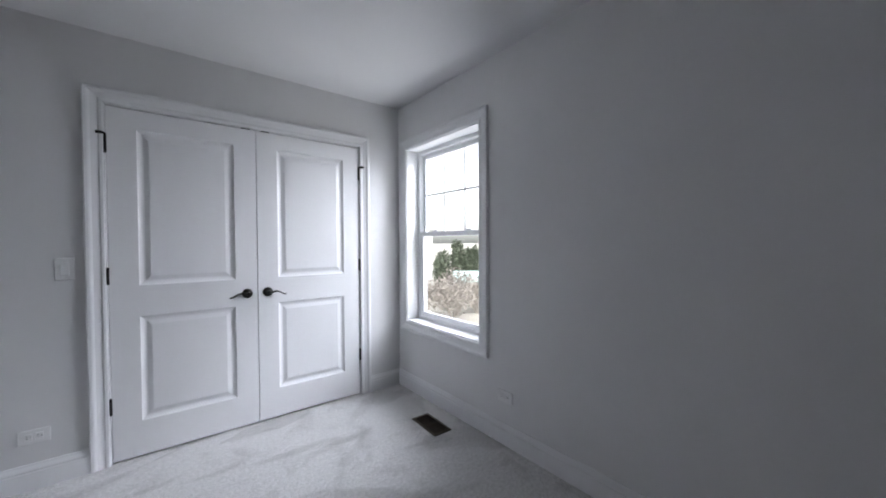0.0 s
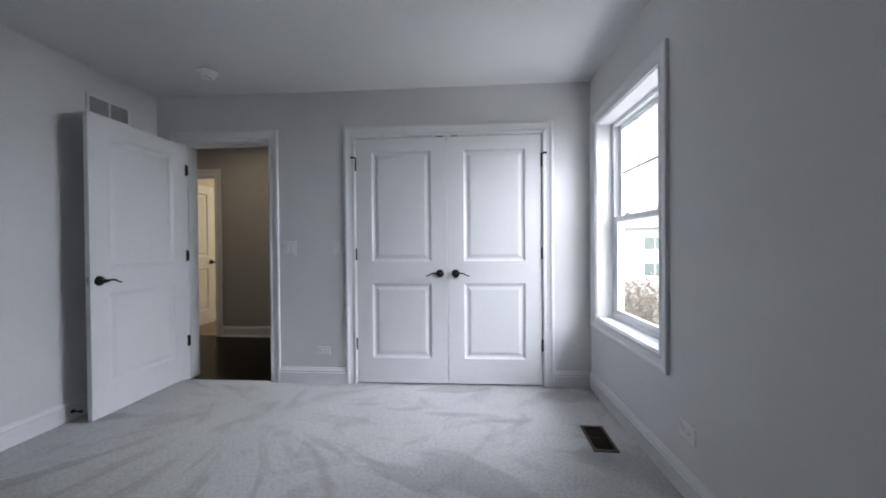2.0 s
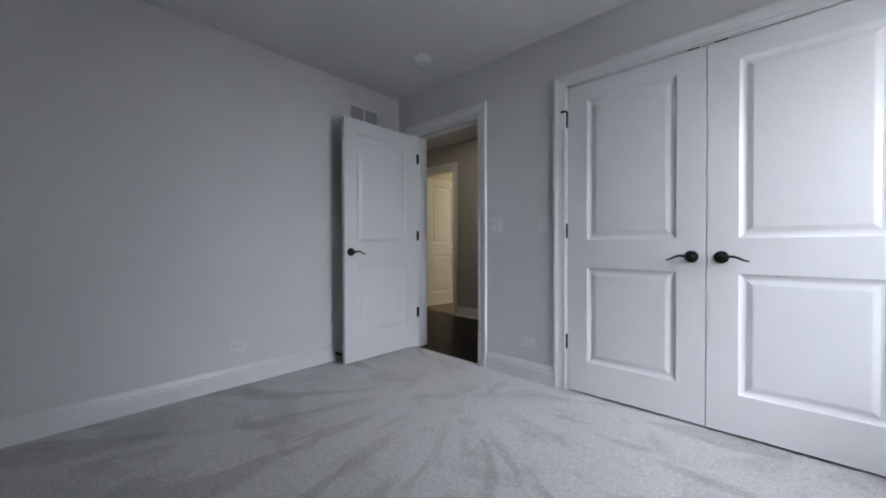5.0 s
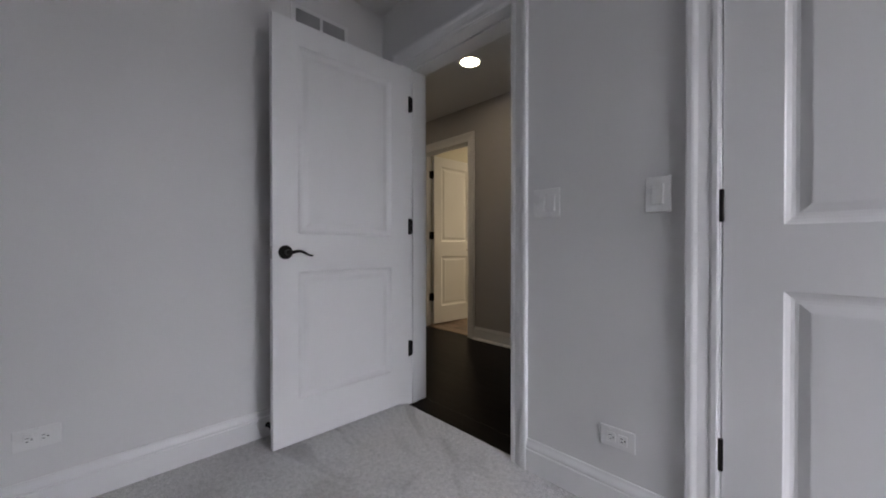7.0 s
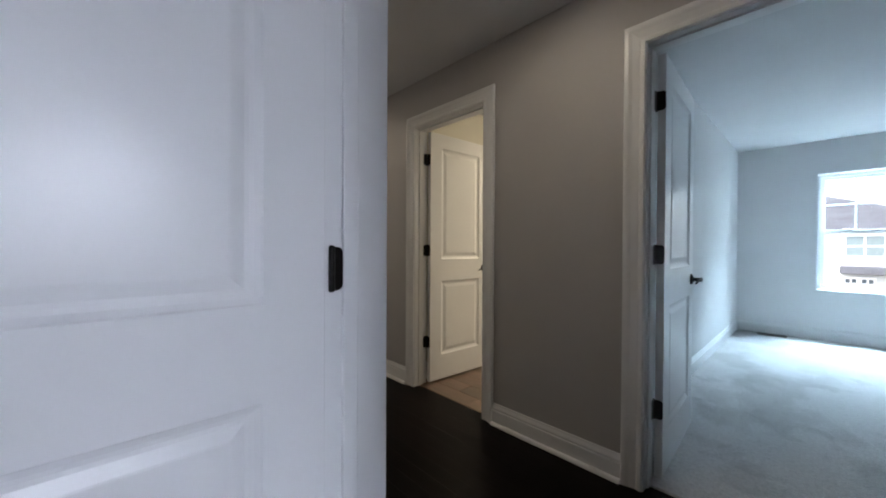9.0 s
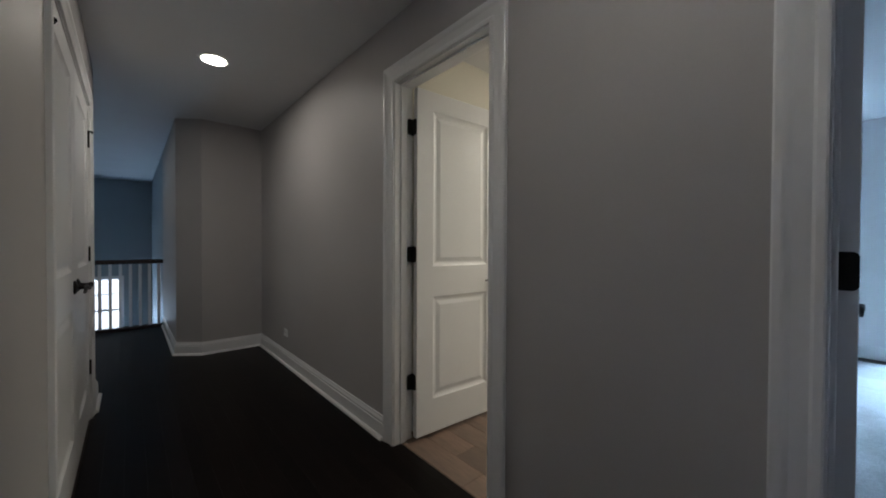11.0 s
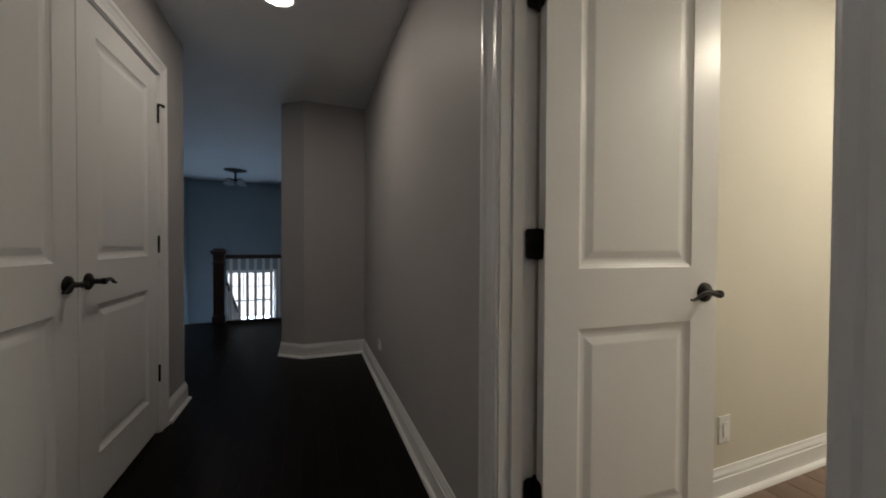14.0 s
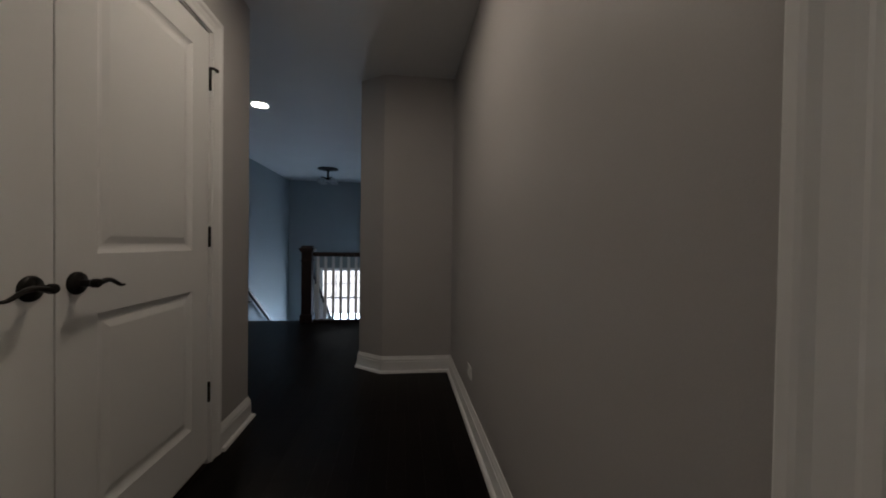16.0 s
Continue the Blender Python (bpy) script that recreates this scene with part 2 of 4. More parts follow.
def lathe(bm, profile, seg=24, m=None):
    """Rings of (radius, height) turned about z."""
    m = m or Matrix()
    rings = []
    for r, z in profile:
        rings.append([bm.verts.new(m @ Vector((r * math.cos(2 * math.pi * i / seg), r * math.sin(2 * math.pi * i / seg), z))) for i in range(seg)])
    for a, b in zip(rings, rings[1:]):
        for i in range(seg):
            bm.faces.new((a[i], a[(i + 1) % seg], b[(i + 1) % seg], b[i]))
    bm.faces.new(rings[0][::-1])
    bm.faces.new(rings[-1])


def tube(bm, pts, radii, seg=10, flat=1.0):
    """A tube through points; flat squeezes it in z."""
    rings = []
    for i, p in enumerate(pts):
        a = Vector(pts[max(0, i - 1)])
        b = Vector(pts[min(len(pts) - 1, i + 1)])
        d = (b - a).normalized()
        side = d.cross(Vector((0, 0, 1)))
        side = side.normalized() if side.length > 1e-4 else Vector((1, 0, 0))
        up = side.cross(d)
        rings.append([bm.verts.new(Vector(p) + radii[i] * (math.cos(2 * math.pi * k / seg) * side + flat * math.sin(2 * math.pi * k / seg) * up)) for k in range(seg)])
    for a, b in zip(rings, rings[1:]):
        for k in range(seg):
            bm.faces.new((a[k], a[(k + 1) % seg], b[(k + 1) % seg], b[k]))
    bm.faces.new(rings[0][::-1])
    bm.faces.new(rings[-1])


def prism(bm, plan, z0, z1):
    lo = [bm.verts.new((x, y, z0)) for x, y in plan]
    hi = [bm.verts.new((x, y, z1)) for x, y in plan]
    k = len(plan)
    for i in range(k):
        bm.faces.new((lo[i], lo[(i + 1) % k], hi[(i + 1) % k], hi[i]))
    bm.faces.new(lo[::-1])
    bm.faces.new(hi)


def mesh_of(name, bm, mats, smooth=False):
    bmesh.ops.recalc_face_normals(bm, faces=bm.faces)
    me = bpy.data.meshes.new(name)
    bm.to_mesh(me)
    bm.free()
    for m in mats if isinstance(mats, (list, tuple)) else (mats,):
        me.materials.append(m)
    if smooth:
        for p in me.polygons:
            p.use_smooth = True
        me.set_sharp_from_angle(angle=radians(35))
    return me


def thing(name, bm, mats, label, category, m=None, kind="", group="", smooth=False):
    ob = new(name, mesh_of(name, bm, mats, smooth) if bm else None)
    if m:
        ob.matrix_world = m
    return tagged(ob, label, category, group, kind)


def part(name, bm, material, parent, label="", m=None, smooth=False):
    ob = new(name, mesh_of(name, bm, material, smooth))
    ob.parent = parent
    if m:
        ob.matrix_basis = m
    return tagged(ob, label)


def piece(name, me, parent, m):
    ob = new(name, me)
    ob.parent = parent
    ob.matrix_basis = m
    return ob


# ---- setting: walls, floors, ceiling ----
H = 2.435
LOW = -2.8
YN, YF = 0.18, 1.513       # hall faces of the near and far wall
XR, XL, YB = 0.03, -3.61, -3.75


def wall_x(name, x0, x1, y0, y1, holes, label, mats, front="", z0=-0.02, z1=H + 0.05):
    """A wall along x with holes (a, b, bottom, top); front 'y+' or 'y-': the side that takes the second material."""
    bm = bmesh.new()
    at = x0
    for a, b, lo, hi in sorted(holes):
        box(bm, at, a, y0, y1, z0, z1)
        box(bm, a, b, y0, y1, hi, z1)
        if lo > z0 + 0.05:
            box(bm, a, b, y0, y1, z0, lo)
        at = b
    box(bm, at, x1, y0, y1, z0, z1)
    bmesh.ops.recalc_face_normals(bm, faces=bm.faces)
    for f in bm.faces:
        f.normal_update()
        if (front == "y+" and f.normal.y > 0.5) or (front == "y-" and f.normal.y < -0.5):
            f.material_index = 1
    return thing(name, bm, mats, label, "wall", kind="structure")


def wall_y(name, x0, x1, y0, y1, holes, label, mats, z0=-0.02, z1=H + 0.05):
    bm = bmesh.new()
    at = y0
    for a, b, lo, hi in sorted(holes):
        box(bm, x0, x1, at, a, z0, z1)
        box(bm, x0, x1, a, b, hi, z1)
        box(bm, x0, x1, a, b, z0, lo)
        at = b
    box(bm, x0, x1, at, y1, z0, z1)
    return thing(name, bm, mats, label, "wall", kind="structure")


DH, DH2 = 2.055, 2.078                                   # rough head of the door openings
CLO, RDO, LCO = (-1.885, -0.337), (-3.41, -2.608), (-6.515, -4.965)
BAO, B2O = (-4.940, -4.205), (-3.254, -2.465)
WA = (-1.03, -0.12, 0.58, 2.06)            # bedroom window hole: y, y, z, z
WB = (-2.71, -1.80, 0.60, 2.04)             # second bedroom's window hole
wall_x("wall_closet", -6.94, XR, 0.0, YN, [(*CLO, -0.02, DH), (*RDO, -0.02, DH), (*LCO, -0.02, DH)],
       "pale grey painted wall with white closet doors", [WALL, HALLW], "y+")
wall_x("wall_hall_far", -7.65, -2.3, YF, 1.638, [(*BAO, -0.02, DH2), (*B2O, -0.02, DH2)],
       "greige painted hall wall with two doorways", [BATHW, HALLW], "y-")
wall_y("wall_window", XR, XR + 0.2, YB - 0.12, 0.9, [WA], "pale grey painted outer wall with one window", WALL)
wall_y("wall_left", XL - 0.12, XL, YB, 0.0, [], "plain pale grey painted bedroom wall", WALL)
wall_x("wall_back", XL - 0.12, XR, YB - 0.12, YB, [], "plain pale grey painted bedroom wall", WALL)
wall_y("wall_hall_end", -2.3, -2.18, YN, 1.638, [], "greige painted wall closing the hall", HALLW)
wall_x("wall_closet_back", -2.18, XR, 0.78, 0.9, [], "pale grey painted wall inside the closet", WALL)
wall_x("wall_linen_back", -6.78, XL - 0.12, -0.62, -0.5, [], "pale grey painted wall inside the linen closet", WALL)
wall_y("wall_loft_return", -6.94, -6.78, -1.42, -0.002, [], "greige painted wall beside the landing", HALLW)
wall_x("wall_stair_left", -13.05, -6.78, -1.54, -1.42, [], "painted wall along the stairs, dim blue daylight in its colour", STAIRW, z0=LOW)
SW = (-0.79, 0.29, -0.95, 0.48)             # stair window hole
wall_y("wall_stair_far", -13.25, -13.05, -1.54, 1.6, [SW], "painted wall with the stair window, dim blue daylight in its colour", STAIRW, z0=LOW)
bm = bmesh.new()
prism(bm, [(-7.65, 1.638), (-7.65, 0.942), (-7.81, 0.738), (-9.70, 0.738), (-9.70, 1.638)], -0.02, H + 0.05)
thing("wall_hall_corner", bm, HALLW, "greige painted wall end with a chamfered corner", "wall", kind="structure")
wall_x("wall_stair_right", -13.05, -9.70, 0.738, 0.85, [], "painted wall beside the stair void, dim blue daylight in its colour", STAIRW, z0=LOW)
# bathroom and second bedroom shells
wall_y("wall_bath_left", -5.15, -5.02, 1.638, 4.3, [], "painted bathroom wall, warm lamplight in its colour", BATHW)
wall_x("wall_bath_back", -5.15, -3.60, 4.3, 4.42, [], "painted bathroom back wall, warm lamplight in its colour", BATHW)
wall_y("wall_bedroom_left", -3.60, -3.465, 1.638, 6.05, [], "pale painted wall between bath and bedroom", WALL)
wall_y("wall_bedroom_right", -0.12, 0.0, 1.638, 6.05, [], "pale painted second bedroom wall", WALL)
wall_x("wall_bedroom_front", -2.18, 0.0, 1.516, 1.638, [], "pale painted second bedroom wall", WALL)
wall_x("wall_bedroom_window", -5.15, 0.0, 6.05, 6.25, [WB], "pale painted bedroom wall with one window", WALL)

bm = bmesh.new()
box(bm, -13.25, XR + 0.2, YB - 0.12, 6.25, H, H + 0.25)
thing("ceiling", bm, CEIL, "flat white painted plaster ceiling", "ceiling", kind="structure")
bm = bmesh.new()
box(bm, XL - 0.12, XR + 0.2, YB - 0.12, 0.025, -0.2, 0.0)
thing("floor_bedroom", bm, CARPET, "light grey cut-pile carpet with brushed nap marks", "carpet", kind="structure")
bm = bmesh.new()
box(bm, -3.465, 0.0, 1.58, 6.05, -0.2, 0.0)
thing("floor_second_bedroom", bm, CARPET, "light grey cut-pile carpet in the second bedroom", "carpet", kind="structure")
bm = bmesh.new()
box(bm, XL - 0.12, XR, 0.025, 0.79, -0.2, -0.012)
box(bm, -6.78, XL - 0.12, -0.62, 0.155, -0.2, -0.012)
thing("floor_closet", bm, CARPET, "grey carpet inside the closets", "carpet", kind="structure")


# ---- trim ----
CASE = [(0.0, 0.0), (0.0, 0.009), (0.004, 0.011), (0.016, 0.011), (0.022, 0.008), (0.030, 0.009), (0.050, 0.013), (0.060, 0.018),
        (0.066, 0.0195), (0.078, 0.0195), (0.082, 0.016), (0.082, 0.0)]
BASE = [(0.0, 0.0), (0.0155, 0.0), (0.0155, 0.090), (0.0115, 0.0925), (0.0115, 0.0965), (0.0140, 0.100), (0.0140, 0.105), (0.0115, 0.112),
        (0.0070, 0.119), (0.0050, 0.127), (0.0045, 0.132), (0.0, 0.133)]
SHOE = [(0.0, 0.0), (0.019, 0.0), (0.018, 0.007), (0.014, 0.014), (0.008, 0.018), (0.0, 0.019)]


def strip(profile, pts, frame_of):
    """A moulding through a chain of mitred stations: frame_of(i, u, v) gives the vertex of profile point (u, v) at station i."""
    bm = bmesh.new()
    rings = [[bm.verts.new(frame_of(i, u, v)) for u, v in profile] for i in range(pts)]
    k = len(profile)
    for a, b in zip(rings, rings[1:]):
        for i in range(k):
            bm.faces.new((a[i], a[(i + 1) % k], b[(i + 1) % k], b[i]))
    bm.faces.new(rings[0][::-1])
    bm.faces.new(rings[-1])
    return bm


def casing(label, a, b, top, to_world, bottom=0.0, sill=False, wide=1.0):
    """Door or window casing round a .. b; to_world(along, out, z)."""
    root = thing("trim_casing", None, None, label, "door casing" if not sill else "window casing", kind="structure")
    lo, prof = bottom, [(u * wide, v) for u, v in CASE]
    part("casing_side", strip(prof, 2, lambda i, u, v: to_world(a - u, v, (lo - u if sill else lo) if i == 0 else top + u)), TRIM, root)
    part("casing_side", strip(prof, 2, lambda i, u, v: to_world(b + u, v, (lo - u if sill else lo) if i == 0 else top + u)), TRIM, root)
    part("casing_head", strip(prof, 2, lambda i, u, v: to_world(a - u if i == 0 else b + u, v, top + u)), TRIM, root)
    if sill:
        part("casing_apron", strip(prof, 2, lambda i, u, v: to_world(a - u if i == 0 else b + u, v, lo - u)), TRIM, root)
    return root


def jamb(label, a, b, top, y0, y1, stop=None):
    """Lining of a doorway, 18 mm thick, with a door stop at y = stop."""
    root = thing("door_jamb", None, None, label, "door jamb", kind="structure")
    t = 0.0125
    for x0, x1 in ((a, a + t), (b - t, b)):
        bm = bmesh.new()
        bbox(bm, x0, x1, y0, y1, -0.015, top, 0.001, 1)
        part("jamb_side", bm, TRIM, root)
    bm = bmesh.new()
    bbox(bm, a + t, b - t, y0, y1, top - t, top, 0.001, 1)
    part("jamb_head", bm, TRIM, root)
    if stop:
        s0, s1 = stop
        for x0, x1 in ((a + t, a + t + 0.01), (b - t - 0.01, b - t)):
            bm = bmesh.new()
            bbox(bm, x0, x1, s0, s1, -0.012, top - t - 0.001, 0.003)
            part("door_stop_strip", bm, TRIM, root)
        bm = bmesh.new()
        bbox(bm, a + t + 0.01, b - t - 0.01, s0, s1, top - t - 0.011, top - t - 0.001, 0.003)
        part("door_stop_strip", bm, TRIM, root)
    return root


def south(y):
    return lambda s, v, z: (s, y - v, z)
def north(y):
    return lambda s, v, z: (s, y + v, z)


E0 = 0.007
for lab, hole, y0, y1, sides, stop in (
        ("white door casing round the closet", CLO, 0.0, YN, (0,), (0.04, 0.07)),
        ("white door casing round the bedroom doorway", RDO, 0.0, YN, (0, 1), (0.068, 0.105)),
        ("white door casing round the linen closet", LCO, 0.0, YN, (1,), (0.10, 0.135)),
        ("white door casing round the bathroom doorway", BAO, YF, 1.638, (0,), (1.551, 1.591)),
        ("white door casing round the second bedroom doorway", B2O, YF, 1.638, (0, 1), (1.551, 1.591))):
    head = DH if y0 < 1 else DH2
    jamb(lab.replace("casing round", "jamb lining"), hole[0], hole[1], head, y0, y1, stop)
    for s in sides:
        casing(lab, hole[0] + E0, hole[1] - E0, head - 0.0075, (south(y0), north(y1))[s], 0.0 if not (s == 1 and y0 == 0.0) and not (s == 0 and y0 > 1) else -0.012,
               wide=1.1 if y0 > 1 else 1.0)


def skirting(runs, label, shoe=True, z=0.0):
    """Baseboards: runs of (x0, y0, x1, y1, nx, ny, mitre0, mitre1); mitre 1 inner corner, -1 outer corner, 0 butt."""
    for x0, y0, x1, y1, nx, ny, m0, m1 in runs:
        d = Vector((x1 - x0, y1 - y0, 0))
        ln = d.length
        d.normalize()
        p, nn = Vector((x0, y0, z)), Vector((nx, ny, 0)).normalized()
        root = thing("baseboard", strip(BASE, 2, lambda i, u, v: p + d * (m0 * u if i == 0 else ln - m1 * u) + nn * u + Vector((0, 0, v))), TRIM,
                     label, "baseboard", kind="structure", smooth=True)
        if shoe:
            part("shoe_moulding", strip(SHOE, 2, lambda i, u, v: p + d * (m0 * (u + 0.016) if i == 0 else ln - m1 * (u + 0.016)) + nn * (u + 0.016) + Vector((0, 0, v))), TRIM, root)


CW, CWF = 0.082 - E0, 0.0902 - E0
skirting([(RDO[1] + CW, 0, CLO[0] - CW, 0, 0, -1, 0, 0), (CLO[1] + CW, 0, XR, 0, 0, -1, 0, 1), (XR, 0, XR, YB, -1, 0, 1, 1),
          (XL, YB, XL, 0, 1, 0, 1, 1), (XL, 0, RDO[0] - CW, 0, 0, -1, 1, 0), (XL, YB, XR, YB, 0, 1, 1, 1)],
         "white painted baseboard with a moulded top above carpet", shoe=False)
skirting([(BAO[1] + CWF, YF, B2O[0] - CWF, YF, 0, -1, 0, 0), (-7.65, YF, BAO[0] - CWF, YF, 0, -1, 1, 0), (-7.65, YF, -7.65, 0.942, 1, 0, 1, -0.4),
          (-7.65, 0.942, -7.81, 0.738, 0.762, -0.648, -0.4, -0.4), (-7.81, 0.738, -9.53, 0.738, 0, -1, -0.4, 0),
          (XL, YN, LCO[1] + CW, YN, 0, 1, 0, 0), (XL, YN, RDO[0] - CW, YN, 0, 1, 0, 0), (LCO[0] - CW, YN, -6.94, YN, 0, 1, 0, -1), (-6.94, YN, -6.94, -1.42, -1, 0, -1, 1),
          (-6.94, -1.42, -9.6, -1.42, 0, 1, 1, 0), (B2O[1] + CWF, YF, -2.3, YF, 0, -1, 0, 1), (-2.3, YF, -2.3, YN, -1, 0, 1, 1)],
         "white hall baseboard with shoe moulding on dark wood", z=-0.010)
skirting([(-5.02, 1.638, -5.02, 4.3, 1, 0, 1, 1), (-5.02, 4.3, -3.60, 4.3, 0, -1, 1, 1)], "white bathroom baseboard on tile floor", z=-0.008)
skirting([(-3.465, 1.638, -3.465, 6.05, 1, 0, 0, 1), (-3.465, 6.05, -0.12, 6.05, 0, -1, 1, 1)], "white bedroom baseboard above carpet", shoe=False)


# ---- doors ----
RAILS = (0.0, 0.205, 0.822, 1.004, 1.916)
PANEL_RINGS = [(0.0, 0.0), (0.004, 0.0035), (0.014, 0.0085), (0.022, 0.0105), (0.030, 0.0105), (0.052, 0.0045), (0.056, 0.004)]


def leaf_mesh(w, h, t=0.035, stile=0.132):
    """A moulded two-panel leaf: x 0..w, y -t/2..t/2, z 0..h."""
    bm = bmesh.new()
    e = 0.0015
    xs = [e, stile, w - stile, w - e]
    zs = [e, RAILS[1], RAILS[2], RAILS[3], RAILS[4] * h / 2.03, h - e]
    for sgn in (-1, 1):
        y = sgn * t / 2
        grid = [[bm.verts.new((x, y, z)) for x in xs] for z in zs]
        for r in range(5):
            for c in range(3):
                q = [grid[r][c], grid[r][c + 1], grid[r + 1][c + 1], grid[r + 1][c]]
                if c == 1 and r in (1, 3):
                    prev = q
                    for ins, dep in PANEL_RINGS[1:]:
                        yy = y - sgn * dep
                        ring = [bm.verts.new(p) for p in ((xs[1] + ins, yy, zs[r] + ins), (xs[2] - ins, yy, zs[r] + ins),
                                                          (xs[2] - ins, yy, zs[r + 1] - ins), (xs[1] + ins, yy, zs[r + 1] - ins))]
                        for i in range(4):
                            bm.faces.new((prev[i], prev[(i + 1) % 4], ring[(i + 1) % 4], ring[i]))
                        prev = ring
                    bm.faces.new(prev)
                else:
                    bm.faces.new(q)
        edge = [bm.verts.new(p) for p in ((0, y - sgn * e, 0), (w, y - sgn * e, 0), (w, y - sgn * e, h), (0, y - sgn * e, h))]
        loop = [grid[0][0], grid[0][3], grid[5][3], grid[5][0]]
        for i in range(4):
            bm.faces.new((loop[i], loop[(i + 1) % 4], edge[(i + 1) % 4], edge[i]))
        if sgn < 0:
            first = edge
        else:
            for i in range(4):
                bm.faces.new((first[i], first[(i + 1) % 4], edge[(i + 1) % 4], edge[i]))
    return bm


def lever(parent, x, y, z, side, out, latch_side=1):
    """Wave lever on a round rose: out is -1 or 1 along the leaf's y, side the way the lever points along x."""
    bm = bmesh.new()
    m = Matrix.Translation((x, y, z)) @ pose(0, 0, 0, -90 * out, 0, 0)
    lathe(bm, [(0.033, 0.0), (0.033, 0.003), (0.031, 0.007), (0.026, 0.010), (0.017, 0.013), (0.013, 0.016)], 28, m)
    h = part("door_handle", bm, BLACK, parent, "oil-rubbed bronze lever handle", smooth=True)
    bm = bmesh.new()
    lathe(bm, [(0.011, 0.012), (0.010, 0.040), (0.013, 0.044), (0.013, 0.056), (0.010, 0.060)], 16, m)
    pts, rad = [], []
    for i in range(17):
        s = i / 16
        pts.append((x + side * (0.004 + 0.108 * s), y + out * (0.050 - 0.006 * s), z + 0.011 * math.sin(s * 5.6 - 0.4) * (0.25 + s) - 0.004 * s))
        rad.append(0.0115 - 0.0060 * s)
    tube(bm, pts, rad, 10, 0.75)
    part("lever", bm, BLACK, h, smooth=True)
    return h


def hinge(parent, x, y, z, leaf_dirs=(), hook=0, out=-1, wd=0.040):
    """Barrel hinge, 90 mm; leaf_dirs: directions (dx, dy, nx, ny) of the plates."""
    bm = bmesh.new()
    lathe(bm, [(0.004, -0.049), (0.0065, -0.046), (0.0065, 0.046), (0.004, 0.049)], 12, Matrix.Translation((x, y, z)))
    for k in (-0.027, -0.009, 0.009, 0.027):
        lathe(bm, [(0.0069, k - 0.0012), (0.0069, k + 0.0012)], 12, Matrix.Translation((x, y, z)))
    hb = part("hinge", bm, BLACK, parent, "black butt hinge", smooth=True)
    for dx, dy, nx, ny in leaf_dirs:
        d, nn = Vector((dx, dy, 0)), Vector((nx, ny, 0))
        bm = bmesh.new()
        prof = []
        r, hh = 0.013, 0.046
        prof += [(0.0, -hh)]
        prof += [(wd - r + r * math.sin(a), -hh + r - r * math.cos(a)) for a in (0, 0.4, 0.8, 1.2, 1.57)]
        prof += [(wd - r + r * math.cos(a), hh - r + r * math.sin(a)) for a in (0, 0.4, 0.8, 1.2, 1.57)]
        prof += [(0.0, hh)]
        o = Vector((x, y, z))
        lo = [bm.verts.new(o + d * u + Vector((0, 0, v))) for u, v in prof]
        hi = [bm.verts.new(o + d * u + nn * 0.0022 + Vector((0, 0, v))) for u, v in prof]
        k = len(prof)
        for i in range(k):
            bm.faces.new((lo[i], lo[(i + 1) % k], hi[(i + 1) % k], hi[i]))
        bm.faces.new(lo[::-1])
        bm.faces.new(hi)
        part("hinge_plate", bm, BLACK, hb)
    if hook:
        bm = bmesh.new()
        tube(bm, [(x, y, z + 0.045), (x, y + out * 0.001, z + 0.056), (x + hook * 0.014, y + out * 0.010, z + 0.060), (x + hook * 0.036, y + out * 0.016, z + 0.059)], [0.0075, 0.008, 0.008, 0.009], 8)
        part("hinge_pin_stop", bm, BLACK, hb, smooth=True)
    return hb


HZ = (1.820, 1.078, 0.334)


def double_door(n, x0, x1, face, out, label, lever_z=0.905):
    """Two closed leaves with their outer face at y = face; out -1 faces -y, 1 faces +y."""
    w = (x1 - x0 - 0.0105) / 2
    zc = 0.012
    for i, xa in enumerate((x0 + 0.003, x0 + 0.0075 + w)):
        ob = thing("door_%d" % (n + i), leaf_mesh(w, 2.023), DOORP, label, "door", pose(xa, face - out * 0.0175, zc), "structure", "closet doors")
        kx = w - 0.062 if i == 0 else 0.062
        lever(ob, kx, out * 0.0175, lever_z, -1 if i == 0 else 1, out)
        hx = 0.0 - 0.002 if i == 0 else w + 0.002
        for j, z in enumerate(HZ):
            hinge(ob, hx, out * 0.021, z - zc, hook=0 if j else (-1 if i == 0 else 1), out=out)
        bm = bmesh.new()
        bbox(bm, (w - 0.085 if i == 0 else 0.03), (w - 0.03 if i == 0 else 0.085), -0.0168, 0.016, 2.0232, 2.0298, 0.001, 1)
        part("ball_catch", bm, BLACK, ob)


def swing_door(n, w, m, label, hgt, lever_z=0.917, backset=0.058):
    """An open leaf: hinge edge at x = 0 of m, handles on both faces."""
    ob = thing("door_%d" % n, leaf_mesh(w, hgt, 0.035, 0.118), DOORP, label, "door", m, "structure")
    for out in (-1, 1):
        lever(ob, w - backset, out * 0.0175, lever_z, -1, out)
    bm = bmesh.new()
    bbox(bm, w - 0.0005, w + 0.0015, -0.0125, 0.0125, lever_z - 0.03, lever_z + 0.03, 0.0005, 1)
    lathe(bm, [(0.008, 0.0), (0.008, 0.009), (0.006, 0.011)], 12, Matrix.Translation((w, 0, lever_z)) @ pose(0, 0, 0, 0, 90, 0))
    part("latch", bm, STEEL, ob, "satin nickel latch plate")
    return ob


double_door(1, CLO[0] + 0.0125, CLO[1] - 0.0125, 0.004, -1, "closed white two-panel closet door with bronze lever")
double_door(3, LCO[0] + 0.0125, LCO[1] - 0.0125, YN - 0.004, 1, "closed white two-panel linen closet door with bronze lever", 0.922)
